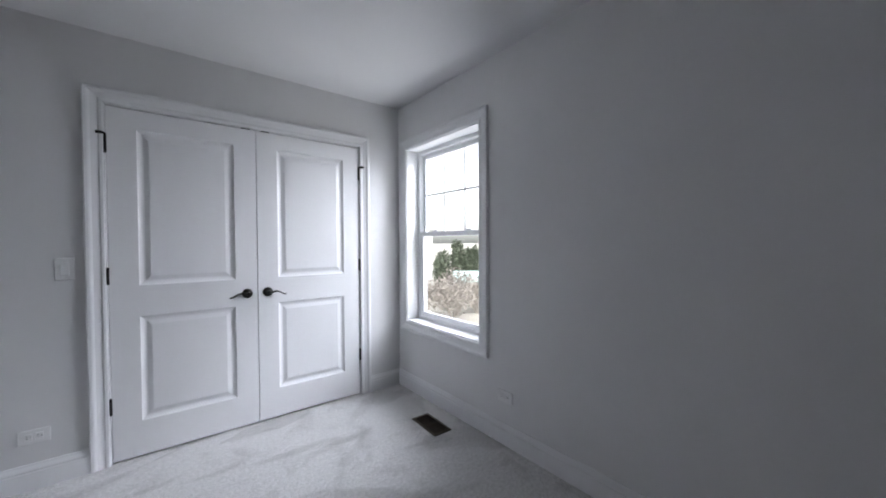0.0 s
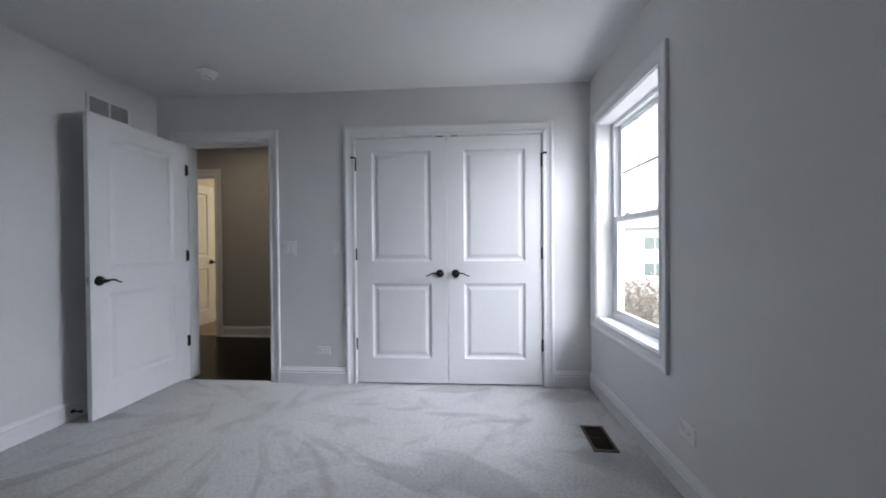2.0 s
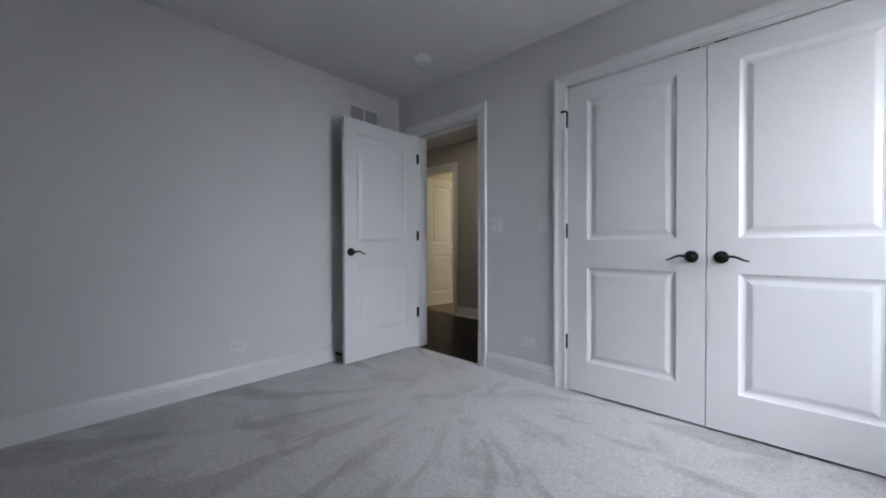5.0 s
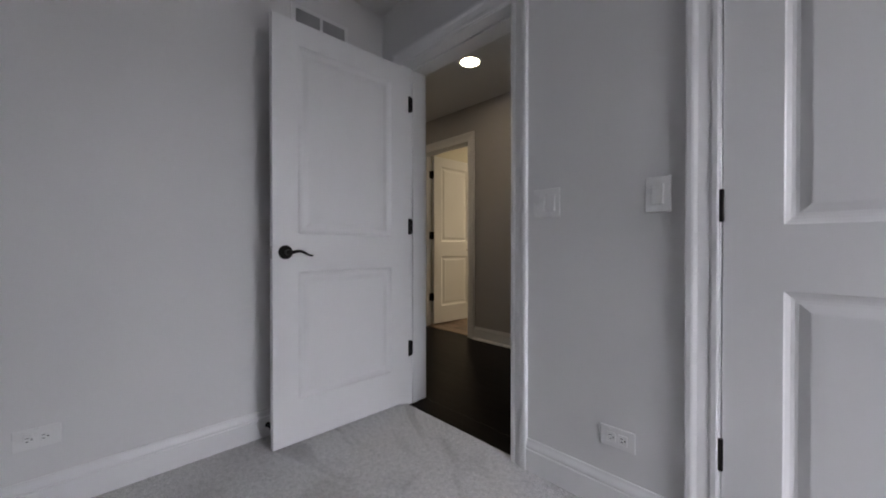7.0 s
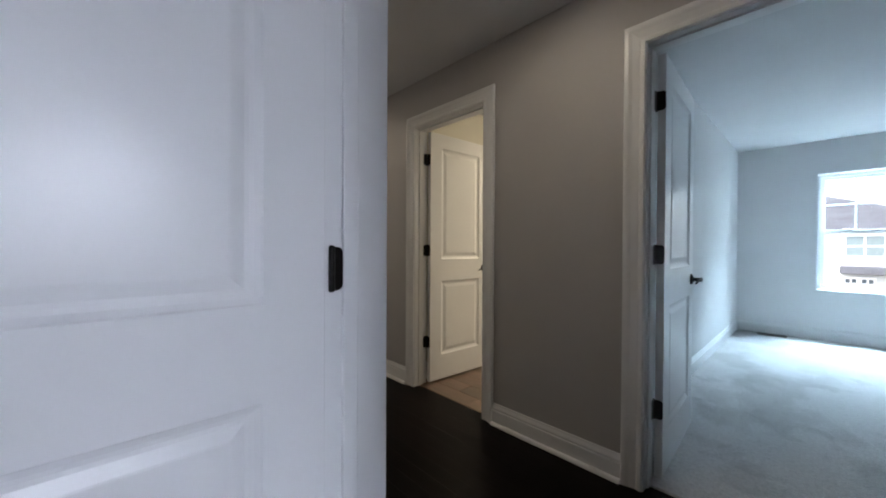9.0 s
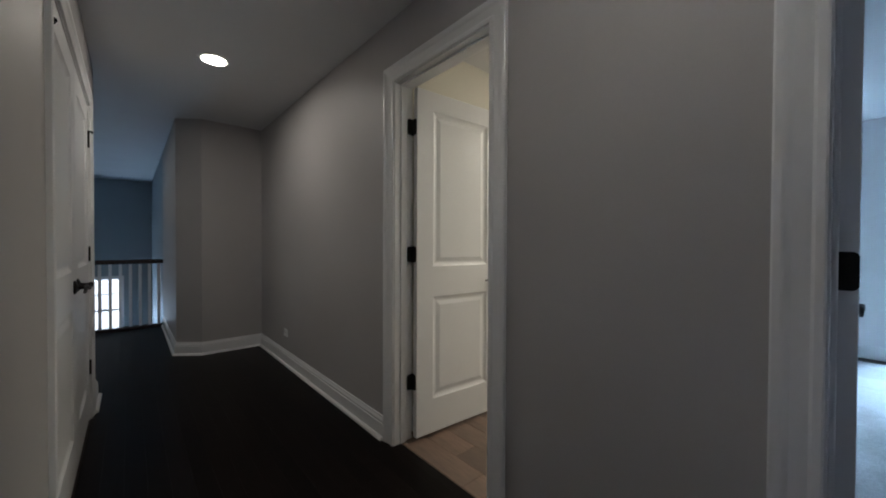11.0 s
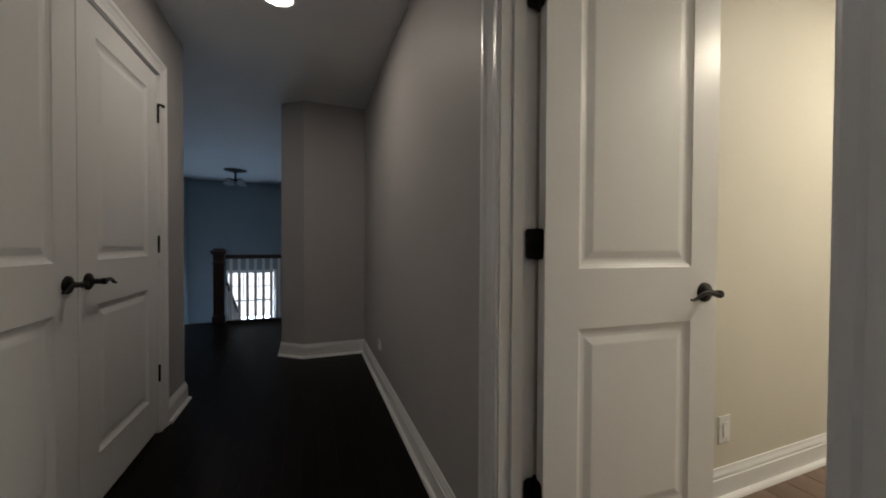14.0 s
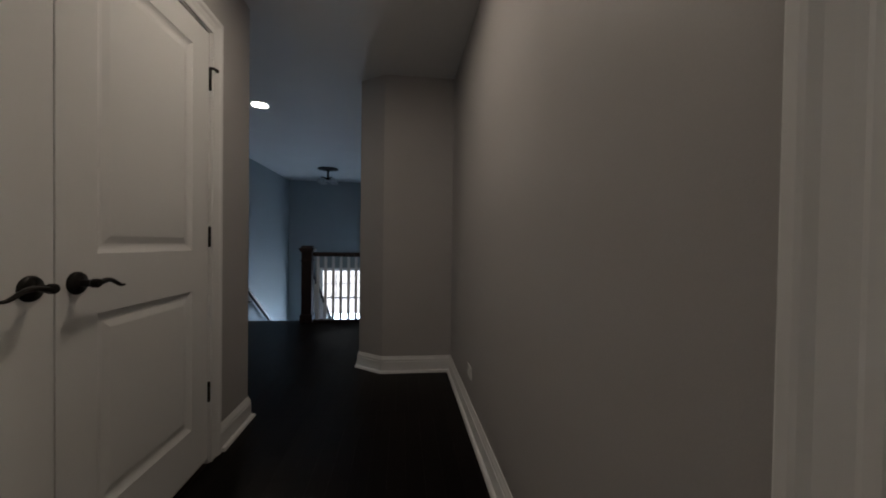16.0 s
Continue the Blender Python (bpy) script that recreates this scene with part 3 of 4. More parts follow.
# bedroom door, swung open into the room along the left wall
rd = swing_door(5, 0.778, pose(-3.4115, 0.030, 0.012, 0, 0, -91.0), "open white two-panel bedroom door on carpet", 2.022)
for z in HZ:
    hinge(rd, -0.014, 0.0190, z - 0.012, [(-1.0, 0.0, 0.0, 1.0)], wd=0.024)
# bathroom door, swung into the bathroom
bd = swing_door(6, 0.682, pose(-4.8895, 1.632, 0.012, 0, 0, 86.2), "open white bathroom door in warm light", 2.045)
for z in (1.832, 1.090, 0.338):
    hinge(bd, -0.003, 0.0225, z - 0.012, [(-0.997, -0.077, 0.077, -0.997), (0.0, -1.0, -1.0, 0.0)])
# second bedroom door
sd = swing_door(7, 0.755, pose(-3.2165, 1.648, 0.012, 0, 0, 93.0), "open white second bedroom door above carpet", 2.045)
for z in (1.832, 1.090, 0.338):
    hinge(sd, -0.003, 0.0225, z - 0.012, [(-0.999, 0.052, -0.052, -0.999), (0.0, -1.0, -1.0, 0.0)])
bm = bmesh.new()
bbox(bm, RDO[1] - 0.0150, RDO[1] - 0.0120, 0.026, 0.060, 0.885, 0.945, 0.001, 1)
thing("strike_plate", bm, BLACK, "black strike plate let into the white door jamb", "strike plate")


# ---- windows ----
def window(n, a, b, lo, hi, to_world, label, depth, cols=3):
    """A double-hung vinyl window in a deep lined opening; to_world(along, into the wall, z)."""
    root = thing("window_%d" % n, None, None, label, "window", kind="structure")

    def bar(name, s0, s1, d0, d1, z0, z1, parent, material=VINYL, r=0.003):
        bm = bmesh.new()
        p, q = Vector(to_world(s0, d0, z0)), Vector(to_world(s1, d1, z1))
        bbox(bm, min(p.x, q.x), max(p.x, q.x), min(p.y, q.y), max(p.y, q.y), min(p.z, q.z), max(p.z, q.z), r, 1)
        return part(name, bm, material, parent)

    t = 0.012
    bar("jamb_lining", a, a + t, 0.0, depth + 0.05, lo + t, hi, root, TRIM, 0.001)
    bar("jamb_lining", b - t, b, 0.0, depth + 0.05, lo + t, hi, root, TRIM, 0.001)
    bar("jamb_lining", a + t, b - t, 0.0, depth + 0.05, hi - t, hi, root, TRIM, 0.001)
    bar("window_sill", a, b, 0.0, depth + 0.05, lo, lo + t, root, TRIM, 0.001)
    a, b, lo, hi = a + t, b - t, lo + t, hi - t
    fw = 0.03
    for s0, s1, z0, z1 in ((a, a + fw, lo, hi), (b - fw, b, lo, hi), (a + fw, b - fw, hi - fw, hi), (a + fw, b - fw, lo, lo + fw)):
        bar("window_frame", s0, s1, depth, depth + 0.075, z0, z1, root)
    mid = (lo + hi) / 2 + 0.01
    a, b, lo, hi = a + fw, b - fw, lo + fw, hi - fw
    for name, d, z0, z1, grid in (("lower_sash", depth + 0.008, lo, mid + 0.018, False), ("upper_sash", depth + 0.040, mid - 0.018, hi, True)):
        sw = 0.036
        sash = bar(name, a, b, d, d + 0.028, z0, z0 + sw, root)
        bar("sash_rail", a, b, d, d + 0.028, z1 - sw, z1, sash)
        bar("sash_stile", a, a + sw, d, d + 0.028, z0 + sw, z1 - sw, sash)
        bar("sash_stile", b - sw, b, d, d + 0.028, z0 + sw, z1 - sw, sash)
        pane = bar("pane", a + sw - 0.004, b - sw + 0.004, d + 0.012, d + 0.016, z0 + sw - 0.004, z1 - sw + 0.004, sash, GLASS, 0.0005)
        pane.visible_shadow = False
        if grid:
            for k in range(1, cols):
                s = a + sw + (b - a - 2 * sw) * k / cols
                bar("muntin", s - 0.008, s + 0.008, d + 0.004, d + 0.0115, z0 + sw, z1 - sw, sash, VINYL, 0.002)
            zc = (z0 + z1) / 2
            bar("muntin", a + sw, b - sw, d + 0.0035, d + 0.011, zc - 0.008, zc + 0.008, sash, VINYL, 0.002)
        else:
            for s in (a + 0.25 * (b - a), a + 0.75 * (b - a)):
                bar("sash_lock", s - 0.03, s + 0.03, d - 0.004, d + 0.020, z1, z1 + 0.014, sash, VINYL, 0.004)
    return root


window(1, WA[0], WA[1], WA[2], WA[3], lambda s, d, z: (XR + d, s, z), "white vinyl double-hung window in a deep white reveal", 0.115)
casing("white casing framing the bedroom window", WA[0] + 0.004, WA[1] - 0.004, WA[3] - 0.004, lambda s, v, z: (XR - v, s, z), WA[2] + 0.004, True)
window(2, WB[0], WB[1], WB[2], WB[3], lambda s, d, z: (s, 6.05 + d, z), "white vinyl double-hung window in the second bedroom", 0.115)
window(3, SW[0], SW[1], SW[2], SW[3], lambda s, d, z: (-13.05 - d, s, z), "white vinyl window above the stair landing", 0.11, 3)


# ---- wall fittings ----
def wall_plate(name, label, category, m, w, h, rockers=0, outlet=False):
    """A cover plate in the xz plane of m, facing -y."""
    bm = bmesh.new()
    bbox(bm, -w / 2, w / 2, -0.0065, -0.0003, -h / 2, h / 2, 0.003, 2)
    ob = thing(name, bm, PLATE, label, category, m)
    if rockers:
        for k in range(rockers):
            x = (k - (rockers - 1) / 2) * 0.046
            bm = bmesh.new()
            bbox(bm, x - 0.0175, x + 0.0175, -0.0085, -0.006, -0.034, 0.034, 0.001, 1)
            fr = part("rocker_frame", bm, PLATE, ob)
            bm = bmesh.new()
            vs = box(bm, x - 0.0145, x + 0.0145, -0.0125, -0.0082, -0.031, 0.031)
            for v in vs:
                if v.co.y < -0.01 and v.co.z > 0:
                    v.co.y = -0.0090
            part("rocker", bm, PLATE, fr)
            for z in (-0.048, 0.048):
                bm = bmesh.new()
                lathe(bm, [(0.003, 0.0), (0.003, 0.0012), (0.002, 0.0016)], 10, Matrix.Translation((x, -0.0063, z)) @ pose(0, 0, 0, 90, 0, 0))
                part("screw", bm, PLATE, ob)
    if outlet:
        for x in (-0.0195, 0.0195):
            bm = bmesh.new()
            bbox(bm, x - 0.0145, x + 0.0145, -0.0085, -0.006, -0.017, 0.017, 0.0022, 2)
            rc = part("receptacle", bm, PLATE, ob)
            for dx, dz, sx, sz in ((-0.004, 0.006, 0.004, 0.0011), (-0.004, -0.006, 0.0035, 0.0011), (0.007, 0.0, 0.0022, 0.0022)):
                bm = bmesh.new()
                bbox(bm, x + dx - sx, x + dx + sx, -0.0088, -0.0083, dz - sz, dz + sz, 0.0003, 1)
                part("slot", bm, SLOT, rc)
        bm = bmesh.new()
        lathe(bm, [(0.003, 0.0), (0.003, 0.0012), (0.002, 0.0016)], 10, Matrix.Translation((0, -0.0063, 0)) @ pose(0, 0, 0, 90, 0, 0))
        part("screw", bm, PLATE, ob)
    return ob


wall_plate("light_switch", "white double rocker light switch on grey wall", "light switch", pose(-2.443, 0, 1.133), 0.118, 0.118, 2)
wall_plate("light_switch", "white single rocker light switch beside the closet", "light switch", pose(-2.038, 0, 1.128), 0.076, 0.118, 1)
wall_plate("wall_outlet", "white horizontal duplex outlet above the baseboard", "outlet", pose(-2.163, 0, 0.272), 0.118, 0.074, outlet=True)
wall_plate("wall_outlet", "white horizontal duplex outlet on the plain bedroom wall", "outlet", pose(XL, -1.480, 0.277, 0, 0, 90), 0.118, 0.074, outlet=True)
wall_plate("wall_outlet", "white horizontal duplex outlet below the window", "outlet", pose(XR, -1.25, 0.300, 0, 0, -90), 0.118, 0.074, outlet=True)
wall_plate("wall_outlet", "white horizontal duplex outlet in the hall", "outlet", pose(-6.80, YF, 0.29), 0.118, 0.074, outlet=True)
wall_plate("wall_outlet", "white duplex outlet on the second bedroom wall", "outlet", pose(-3.465, 2.75, 0.42, 0, 0, 90), 0.118, 0.074, outlet=True)

# bathroom outlet plate, built with the single rocker switch shape
wall_plate("light_switch", "white outlet plate low on the bathroom wall, shaped as a single rocker", "light switch", pose(-5.02, 2.68, 0.29, 0, 0, 90), 0.076, 0.118, 1)

# smoke detector
bm = bmesh.new()
lathe(bm, [(0.066, 0.0), (0.068, -0.006), (0.066, -0.014), (0.058, -0.017), (0.056, -0.030), (0.048, -0.040), (0.02, -0.043)], 36)
sm = thing("smoke_detector", bm, PLATE, "round white smoke detector on the ceiling", "smoke detector", pose(-2.845, -0.400, H), smooth=True)
bm = bmesh.new()
lathe(bm, [(0.009, -0.042), (0.009, -0.0455), (0.006, -0.047)], 14, Matrix.Translation((0.02, 0, 0)))
part("test_button", bm, GRILL, sm)

# return grille high on the left wall
gr = thing("wall_vent", None, None, "grey two-section louvred air grille near the ceiling", "air vent", pose(XL, -0.416, 2.172, 0, 0, 90))
bm = bmesh.new()
for x0, x1, z0, z1 in ((-0.165, 0.165, 0.054, 0.075), (-0.165, 0.165, -0.075, -0.054), (-0.165, -0.143, -0.054, 0.054), (0.143, 0.165, -0.054, 0.054), (-0.008, 0.008, -0.054, 0.054)):
    box(bm, x0, x1, -0.008, 0.0, z0, z1)
part("vent_frame", bm, TRIM, gr, "white painted grille frame")
bm = bmesh.new()
box(bm, -0.143, 0.143, -0.0012, -0.0004, -0.054, 0.054)
part("backing", bm, DUCT, gr)
bm = bmesh.new()
box(bm, -0.0665, 0.0665, -0.0008, 0.0008, -0.0055, 0.0055)
slat_me = mesh_of("slat", bm, GRILL)
for x in (-0.0755, 0.0755):
    for k in range(12):
        piece("slat", slat_me, gr, pose(x, -0.006, -0.0495 + k * 0.009, 35, 0, 0))

# floor register
def register(label, m, material):
    ob = thing("floor_register", None, None, label, "floor vent", m)
    bm = bmesh.new()
    L, W = 0.142, 0.068
    for x0, x1, y0, y1 in ((-L, L, W - 0.016, W), (-L, L, -W, -W + 0.016), (-L, -L + 0.02, -W + 0.016, W - 0.016), (L - 0.02, L, -W + 0.016, W - 0.016), (-0.006, 0.006, -W + 0.016, W - 0.016)):
        box(bm, x0, x1, y0, y1, 0.0005, 0.006)
    part("register_frame", bm, material, ob)
    bm = bmesh.new()
    box(bm, -L + 0.02, L - 0.02, -W + 0.016, W - 0.016, 0.0005, 0.0012)
    part("backing", bm, DUCT, ob)
    bm = bmesh.new()
    box(bm, -0.0022, 0.0022, -W + 0.016, W - 0.016, -0.0008, 0.0008)
    me = mesh_of("slat", bm, material)
    for k in range(11):
        for sgn in (-1, 1):
            piece("slat", me, ob, pose(sgn * (0.014 + k * 0.0102), 0, 0.0036, 0, 50, 0))


register("brown metal floor register set in grey carpet", pose(-0.188, -0.765, 0.0, 0, 0, 88), BROWN)
register("brown metal floor register below the bedroom window", pose(-3.09, 5.93, 0.0), BROWN)

# spring door stop behind the open door
bm = bmesh.new()
m = pose(XL + 0.014, -0.71, 0.058, 0, 90, 0)
lathe(bm, [(0.013, 0.0), (0.013, 0.004), (0.007, 0.008), (0.006, 0.055), (0.010, 0.056), (0.010, 0.068), (0.008, 0.071)], 16, m)
thing("door_stop", bm, BLACK, "black rigid door stop screwed to the baseboard", "door stop", smooth=True)

# recessed lights
for lx, ly in HALL_LAMPS:
    bm = bmesh.new()
    lathe(bm, [(0.098, 0.0), (0.098, -0.003), (0.090, -0.006), (0.080, -0.006), (0.074, -0.002), (0.074, 0.0)], 36)
    dl = thing("recessed_light", bm, PLATE, "lit round recessed ceiling downlight with white trim", "ceiling light", pose(lx, ly, H - 0.0005), group="hall downlights", smooth=True)
    bm = bmesh.new()
    lathe(bm, [(0.074, -0.0012), (0.074, -0.0030), (0.05, -0.0034)], 36)
    part("lens", bm, LENS, dl, "glowing warm lens")


# ---- stairs and railing ----
XE = -9.70
st = thing("staircase", None, None, "dark stained staircase with white risers going down", "staircase")
for k in range(9):
    x1 = XE - 0.27 * k
    z = -0.012 - 0.182 * (k + 1)
    bm = bmesh.new()
    bbox(bm, x1 - 0.27, x1 + 0.0, -1.405, -0.245, z - 0.03, z, 0.008, 2)
    part("tread", bm, RAILW, st)
    bm = bmesh.new()
    box(bm, x1 - 0.02, x1 - 0.002, -1.405, -0.245, z + 0.001, z + 0.151)
    part("riser", bm, TRIM, st, "white painted riser")
bm = bmesh.new()
box(bm, -13.05, XE - 2.43, -1.42, 0.738, -1.95, -1.84)
thing("floor_landing", bm, RAILW, "dark stained wooden stair landing", "floor", kind="structure")
bm = bmesh.new()
box(bm, -13.05, XE, -1.42, 0.738, LOW - 0.1, LOW)
thing("floor_lower", bm, RAILW, "dark wooden floor of the storey below", "floor", kind="structure")
bm = bmesh.new()
box(bm, XE, XE + 0.10, -1.42, 0.738, LOW, -0.2)
thing("wall_below_landing", bm, STAIRW, "painted wall below the landing edge", "wall", kind="structure")
bm = bmesh.new()
bbox(bm, XE - 0.03, XE + 0.06, -1.418, -0.11, -0.045, -0.009, 0.01, 2)
thing("trim_landing_nosing", bm, RAILW, "dark wooden nosing at the top of the stairs", "stair nosing", kind="structure")

NX, NY = -9.62, -0.150
ra = thing("landing_railing", None, None, "dark wooden railing with white balusters on the landing", "railing")
bm = bmesh.new()
bbox(bm, NX - 0.065, NX + 0.065, NY - 0.065, NY + 0.065, -0.012, 0.93, 0.006)
bbox(bm, NX - 0.075, NX + 0.075, NY - 0.075, NY + 0.075, 0.80, 0.825, 0.006)
bbox(bm, NX - 0.085, NX + 0.085, NY - 0.085, NY + 0.085, 0.93, 0.955, 0.006)
bbox(bm, NX - 0.095, NX + 0.095, NY - 0.095, NY + 0.095, 0.955, 0.985, 0.010)
bbox(bm, NX - 0.07, NX + 0.07, NY - 0.07, NY + 0.07, 0.985, 1.012, 0.012)
bbox(bm, NX - 0.08, NX + 0.08, NY - 0.08, NY + 0.08, -0.012, 0.10, 0.006)
part("newel_post", bm, RAILW, ra, "dark boxed newel post")
bm = bmesh.new()
bbox(bm, NX - 0.030, NX + 0.030, NY + 0.066, 0.7375, 0.868, 0.925, 0.014, 3)
part("handrail", bm, RAILW, ra)
bm = bmesh.new()
bbox(bm, NX - 0.045, NX + 0.045, NY + 0.081, 0.7375, -0.0118, 0.020, 0.006)
part("shoe_rail", bm, RAILW, ra)
bm = bmesh.new()
box(bm, -0.016, 0.016, -0.016, 0.016, 0.02, 0.868)
bal_me = mesh_of("baluster", bm, TRIM)
for k in range(8):
    piece("baluster", bal_me, ra, pose(NX, NY + 0.135 + k * 0.100, 0))
# raking rail that goes down with the stairs
sr = thing("stair_railing", None, None, "dark raking stair handrail with white balusters", "railing")
SL = 0.182 / 0.27
bm = bmesh.new()
vs = box(bm, -12.1, NX - 0.067, -0.205, -0.145, 0.0, 0.055)
for v in vs:
    v.co.z += 0.80 - SL * (NX - v.co.x)
part("handrail", bm, RAILW, sr)
for k in range(9):
    for o in (0.07, 0.20):
        x = XE - 0.27 * k - o
        bm = bmesh.new()
        box(bm, x - 0.016, x + 0.016, -0.235 + 0.044, -0.159, -0.012 - 0.182 * (k + 1) - 0.03, 0.80 - SL * (NX - x) + 0.01)
        part("baluster", bm, TRIM, sr)
bm = bmesh.new()
vs = box(bm, -12.13, XE - 0.005, -0.243, -0.205 + 0.05, -0.28, 0.0)
for v in vs:
    v.co.z += -0.02 - SL * (XE - v.co.x)
part("stringer", bm, TRIM, sr, "white stair stringer")
wr = thing("wall_handrail", None, None, "dark wall-mounted handrail along the stairs", "handrail")
bm = bmesh.new()
vs = box(bm, -12.1, -9.75, -1.37, -1.325, 0.0, 0.055)
for v in vs:
    v.co.z += 0.50 - 0.70 * (-10.35 - v.co.x)
part("handrail", bm, RAILW, wr)
for x in (-9.95, -10.9, -11.8):
    bm = bmesh.new()
    z = 0.50 - 0.70 * (-10.35 - x)
    tube(bm, [(x, -1.42, z - 0.06), (x, -1.36, z - 0.06), (x, -1.348, z + 0.004)], [0.007, 0.007, 0.007], 8)
    part("bracket", bm, BLACK, wr)

# flush light above the stairs
ch = thing("stair_ceiling_light", None, None, "dark bronze ceiling light with frosted bell shades, unlit", "ceiling light", pose(-11.59, -0.29, H))
bm = bmesh.new()
lathe(bm, [(0.19, 0.0), (0.19, -0.012), (0.15, -0.024), (0.05, -0.034), (0.02, -0.05), (0.018, -0.16), (0.035, -0.17), (0.035, -0.20), (0.01, -0.215)], 28)
part("ceiling_plate", bm, BLACK, ch, smooth=True)
for k in range(4):
    a = radians(45 + 90 * k)
    cx, cy = 0.15 * math.cos(a), 0.15 * math.sin(a)
    bm = bmesh.new()
    tube(bm, [(0.02 * math.cos(a), 0.02 * math.sin(a), -0.185), (cx * 0.6, cy * 0.6, -0.165), (cx, cy, -0.185)], [0.008, 0.008, 0.012], 8)
    part("arm", bm, BLACK, ch)
    bm = bmesh.new()
    lathe(bm, [(0.022, -0.185), (0.035, -0.20), (0.052, -0.235), (0.075, -0.27), (0.072, -0.272), (0.05, -0.238), (0.03, -0.205)], 18, Matrix.Translation((cx, cy, 0)))
    part("shade", bm, FROST, ch, "frosted glass bell shade", smooth=True)


# ---- outdoors ----
GZ = -3.1
bm = bmesh.new()
s = 900
bm.faces.new([bm.verts.new(p) for p in ((-s, -s, GZ), (s, -s, GZ), (s, s, GZ), (-s, s, GZ))])
thing("ground", bm, GROUND, "pale gravelly ground reaching the horizon", "ground", kind="structure")
bm = bmesh.new()
bbox(bm, 8.0, 13.0, 8.2, 8.5, GZ, GZ + 0.12, 0.03)
thing("kerb_edging", bm, ASPH, "dark low edging strip on the gravel", "edging", pose(0, 0, 0, 0, 0, 0))


def house(label, m, w, d, h, roof_h, material, windows, hip=False, roof=None, roof_label="grey shingled roof"):
    ob = thing("house", None, None, label, "house", m)
    bm = bmesh.new()
    box(bm, -w / 2, w / 2, 0, d, 0, h)
    part("wall", bm, material, ob)
    bm = bmesh.new()
    o = 0.4
    if roof_h < 0.6:
        box(bm, -w / 2 - o, w / 2 + o, -o, d + o, h, h + roof_h)
    else:
        lo = [(-w / 2 - o, -o, h), (w / 2 + o, -o, h), (w / 2 + o, d + o, h), (-w / 2 - o, d + o, h)]
        inset = d / 2 if hip else 0.0
        vs = [bm.verts.new(p) for p in lo] + [bm.verts.new((-w / 2 - o + inset, d / 2, h + roof_h)), bm.verts.new((w / 2 + o - inset, d / 2, h + roof_h))]
        for q in ((0, 1, 5, 4), (2, 3, 4, 5), (0, 4, 3), (1, 2, 5), (3, 2, 1, 0)):
            bm.faces.new([vs[i] for i in q])
    part("roof", bm, roof or ROOF, ob, roof_label)
    for x, z, ww, hh, nx, nz in windows:
        bm = bmesh.new()
        for x0, x1, z0, z1 in ((x - ww / 2 - 0.09, x + ww / 2 + 0.09, z + hh, z + hh + 0.1), (x - ww / 2 - 0.09, x + ww / 2 + 0.09, z - 0.1, z),
                               (x - ww / 2 - 0.09, x - ww / 2, z, z + hh), (x + ww / 2, x + ww / 2 + 0.09, z, z + hh)):
            box(bm, x0, x1, -0.05, -0.005, z0, z1)
        for k in range(1, nx):
            xx = x - ww / 2 + ww * k / nx
            box(bm, xx - 0.03, xx + 0.03, -0.045, -0.008, z, z + hh)
        for k in range(1, nz):
            zz = z + hh * k / nz
            box(bm, x - ww / 2, x + ww / 2, -0.043, -0.009, zz - 0.03, zz + 0.03)
        wi = part("window", bm, TRIM, ob)
        bm = bmesh.new()
        box(bm, x - ww / 2, x + ww / 2, -0.02, -0.004, z, z + hh)
        part("pane", bm, DARKGLASS if nz == 3 else BLINDGLASS, wi)
    return ob


# this house's roof takes a pale grey that paints the haze over it
house("pale grey two-storey house with low roof behind bare shrubs", pose(13.0, 26, GZ, 0, 0, -25), 11, 8, 5.5, 1.9, SIDING,
      [(-2.6, 3.8, 1.5, 0.95, 2, 1), (0.6, 3.8, 1.5, 0.95, 2, 1), (-2.6, 1.75, 1.5, 1.0, 2, 1), (0.6, 1.75, 1.5, 1.0, 2, 1), (3.6, 3.8, 1.5, 0.95, 2, 1)], True, GRILL, "hipped roof with haze in its pale grey")
h2 = house("white sided two-storey house with grey hipped roof", pose(-6.0, 26, GZ), 17, 10.6, 5.06, 2.3, SIDING,
           [(4.85, 3.85, 1.2, 0.95, 2, 2), (1.6, 3.85, 1.2, 0.95, 2, 2), (7.2, 3.85, 1.2, 0.95, 2, 2), (4.42, 2.05, 0.36, 0.68, 2, 3), (4.95, 2.05, 0.36, 0.68, 2, 3),
            (7.2, 1.9, 0.9, 0.9, 2, 2), (1.6, 1.9, 0.9, 0.9, 2, 2)], True)
bm = bmesh.new()
bbox(bm, 4.05, 8.5, -1.0, -0.005, 3.0, 3.36, 0.05)
part("porch_roof", bm, ROOF, h2, "dark shingled porch roof")
shed = house("small white shed with a pale teal roof", pose(15.2, 15.6, GZ, 0, 0, -40), 1.6, 1.6, 1.6, 0.7, SIDING, [], False, TEAL, "pale teal roof")


def clump(bm, c, r, n, leaf, seed, upright=1.0):
    rnd = random.Random(seed)
    for _ in range(n):
        u = Vector((rnd.gauss(0, 1), rnd.gauss(0, 1), rnd.gauss(0, 1))).normalized() * (rnd.random() ** 0.45)
        p = Vector(c) + Vector((u.x * r[0], u.y * r[1], u.z * r[2]))
        a, b = rnd.uniform(0, 6.28), rnd.uniform(-0.6, 0.9) * upright
        d = Vector((math.cos(a) * math.cos(b), math.sin(a) * math.cos(b), math.sin(b)))
        e = d.cross(Vector((rnd.random(), rnd.random(), rnd.random()))).normalized()
        s1, s2 = leaf * rnd.uniform(0.6, 1.5), leaf * rnd.uniform(0.2, 0.5)
        bm.faces.new([bm.verts.new(q) for q in (p - d * s1, p + e * s2, p + d * s1, p - e * s2)])


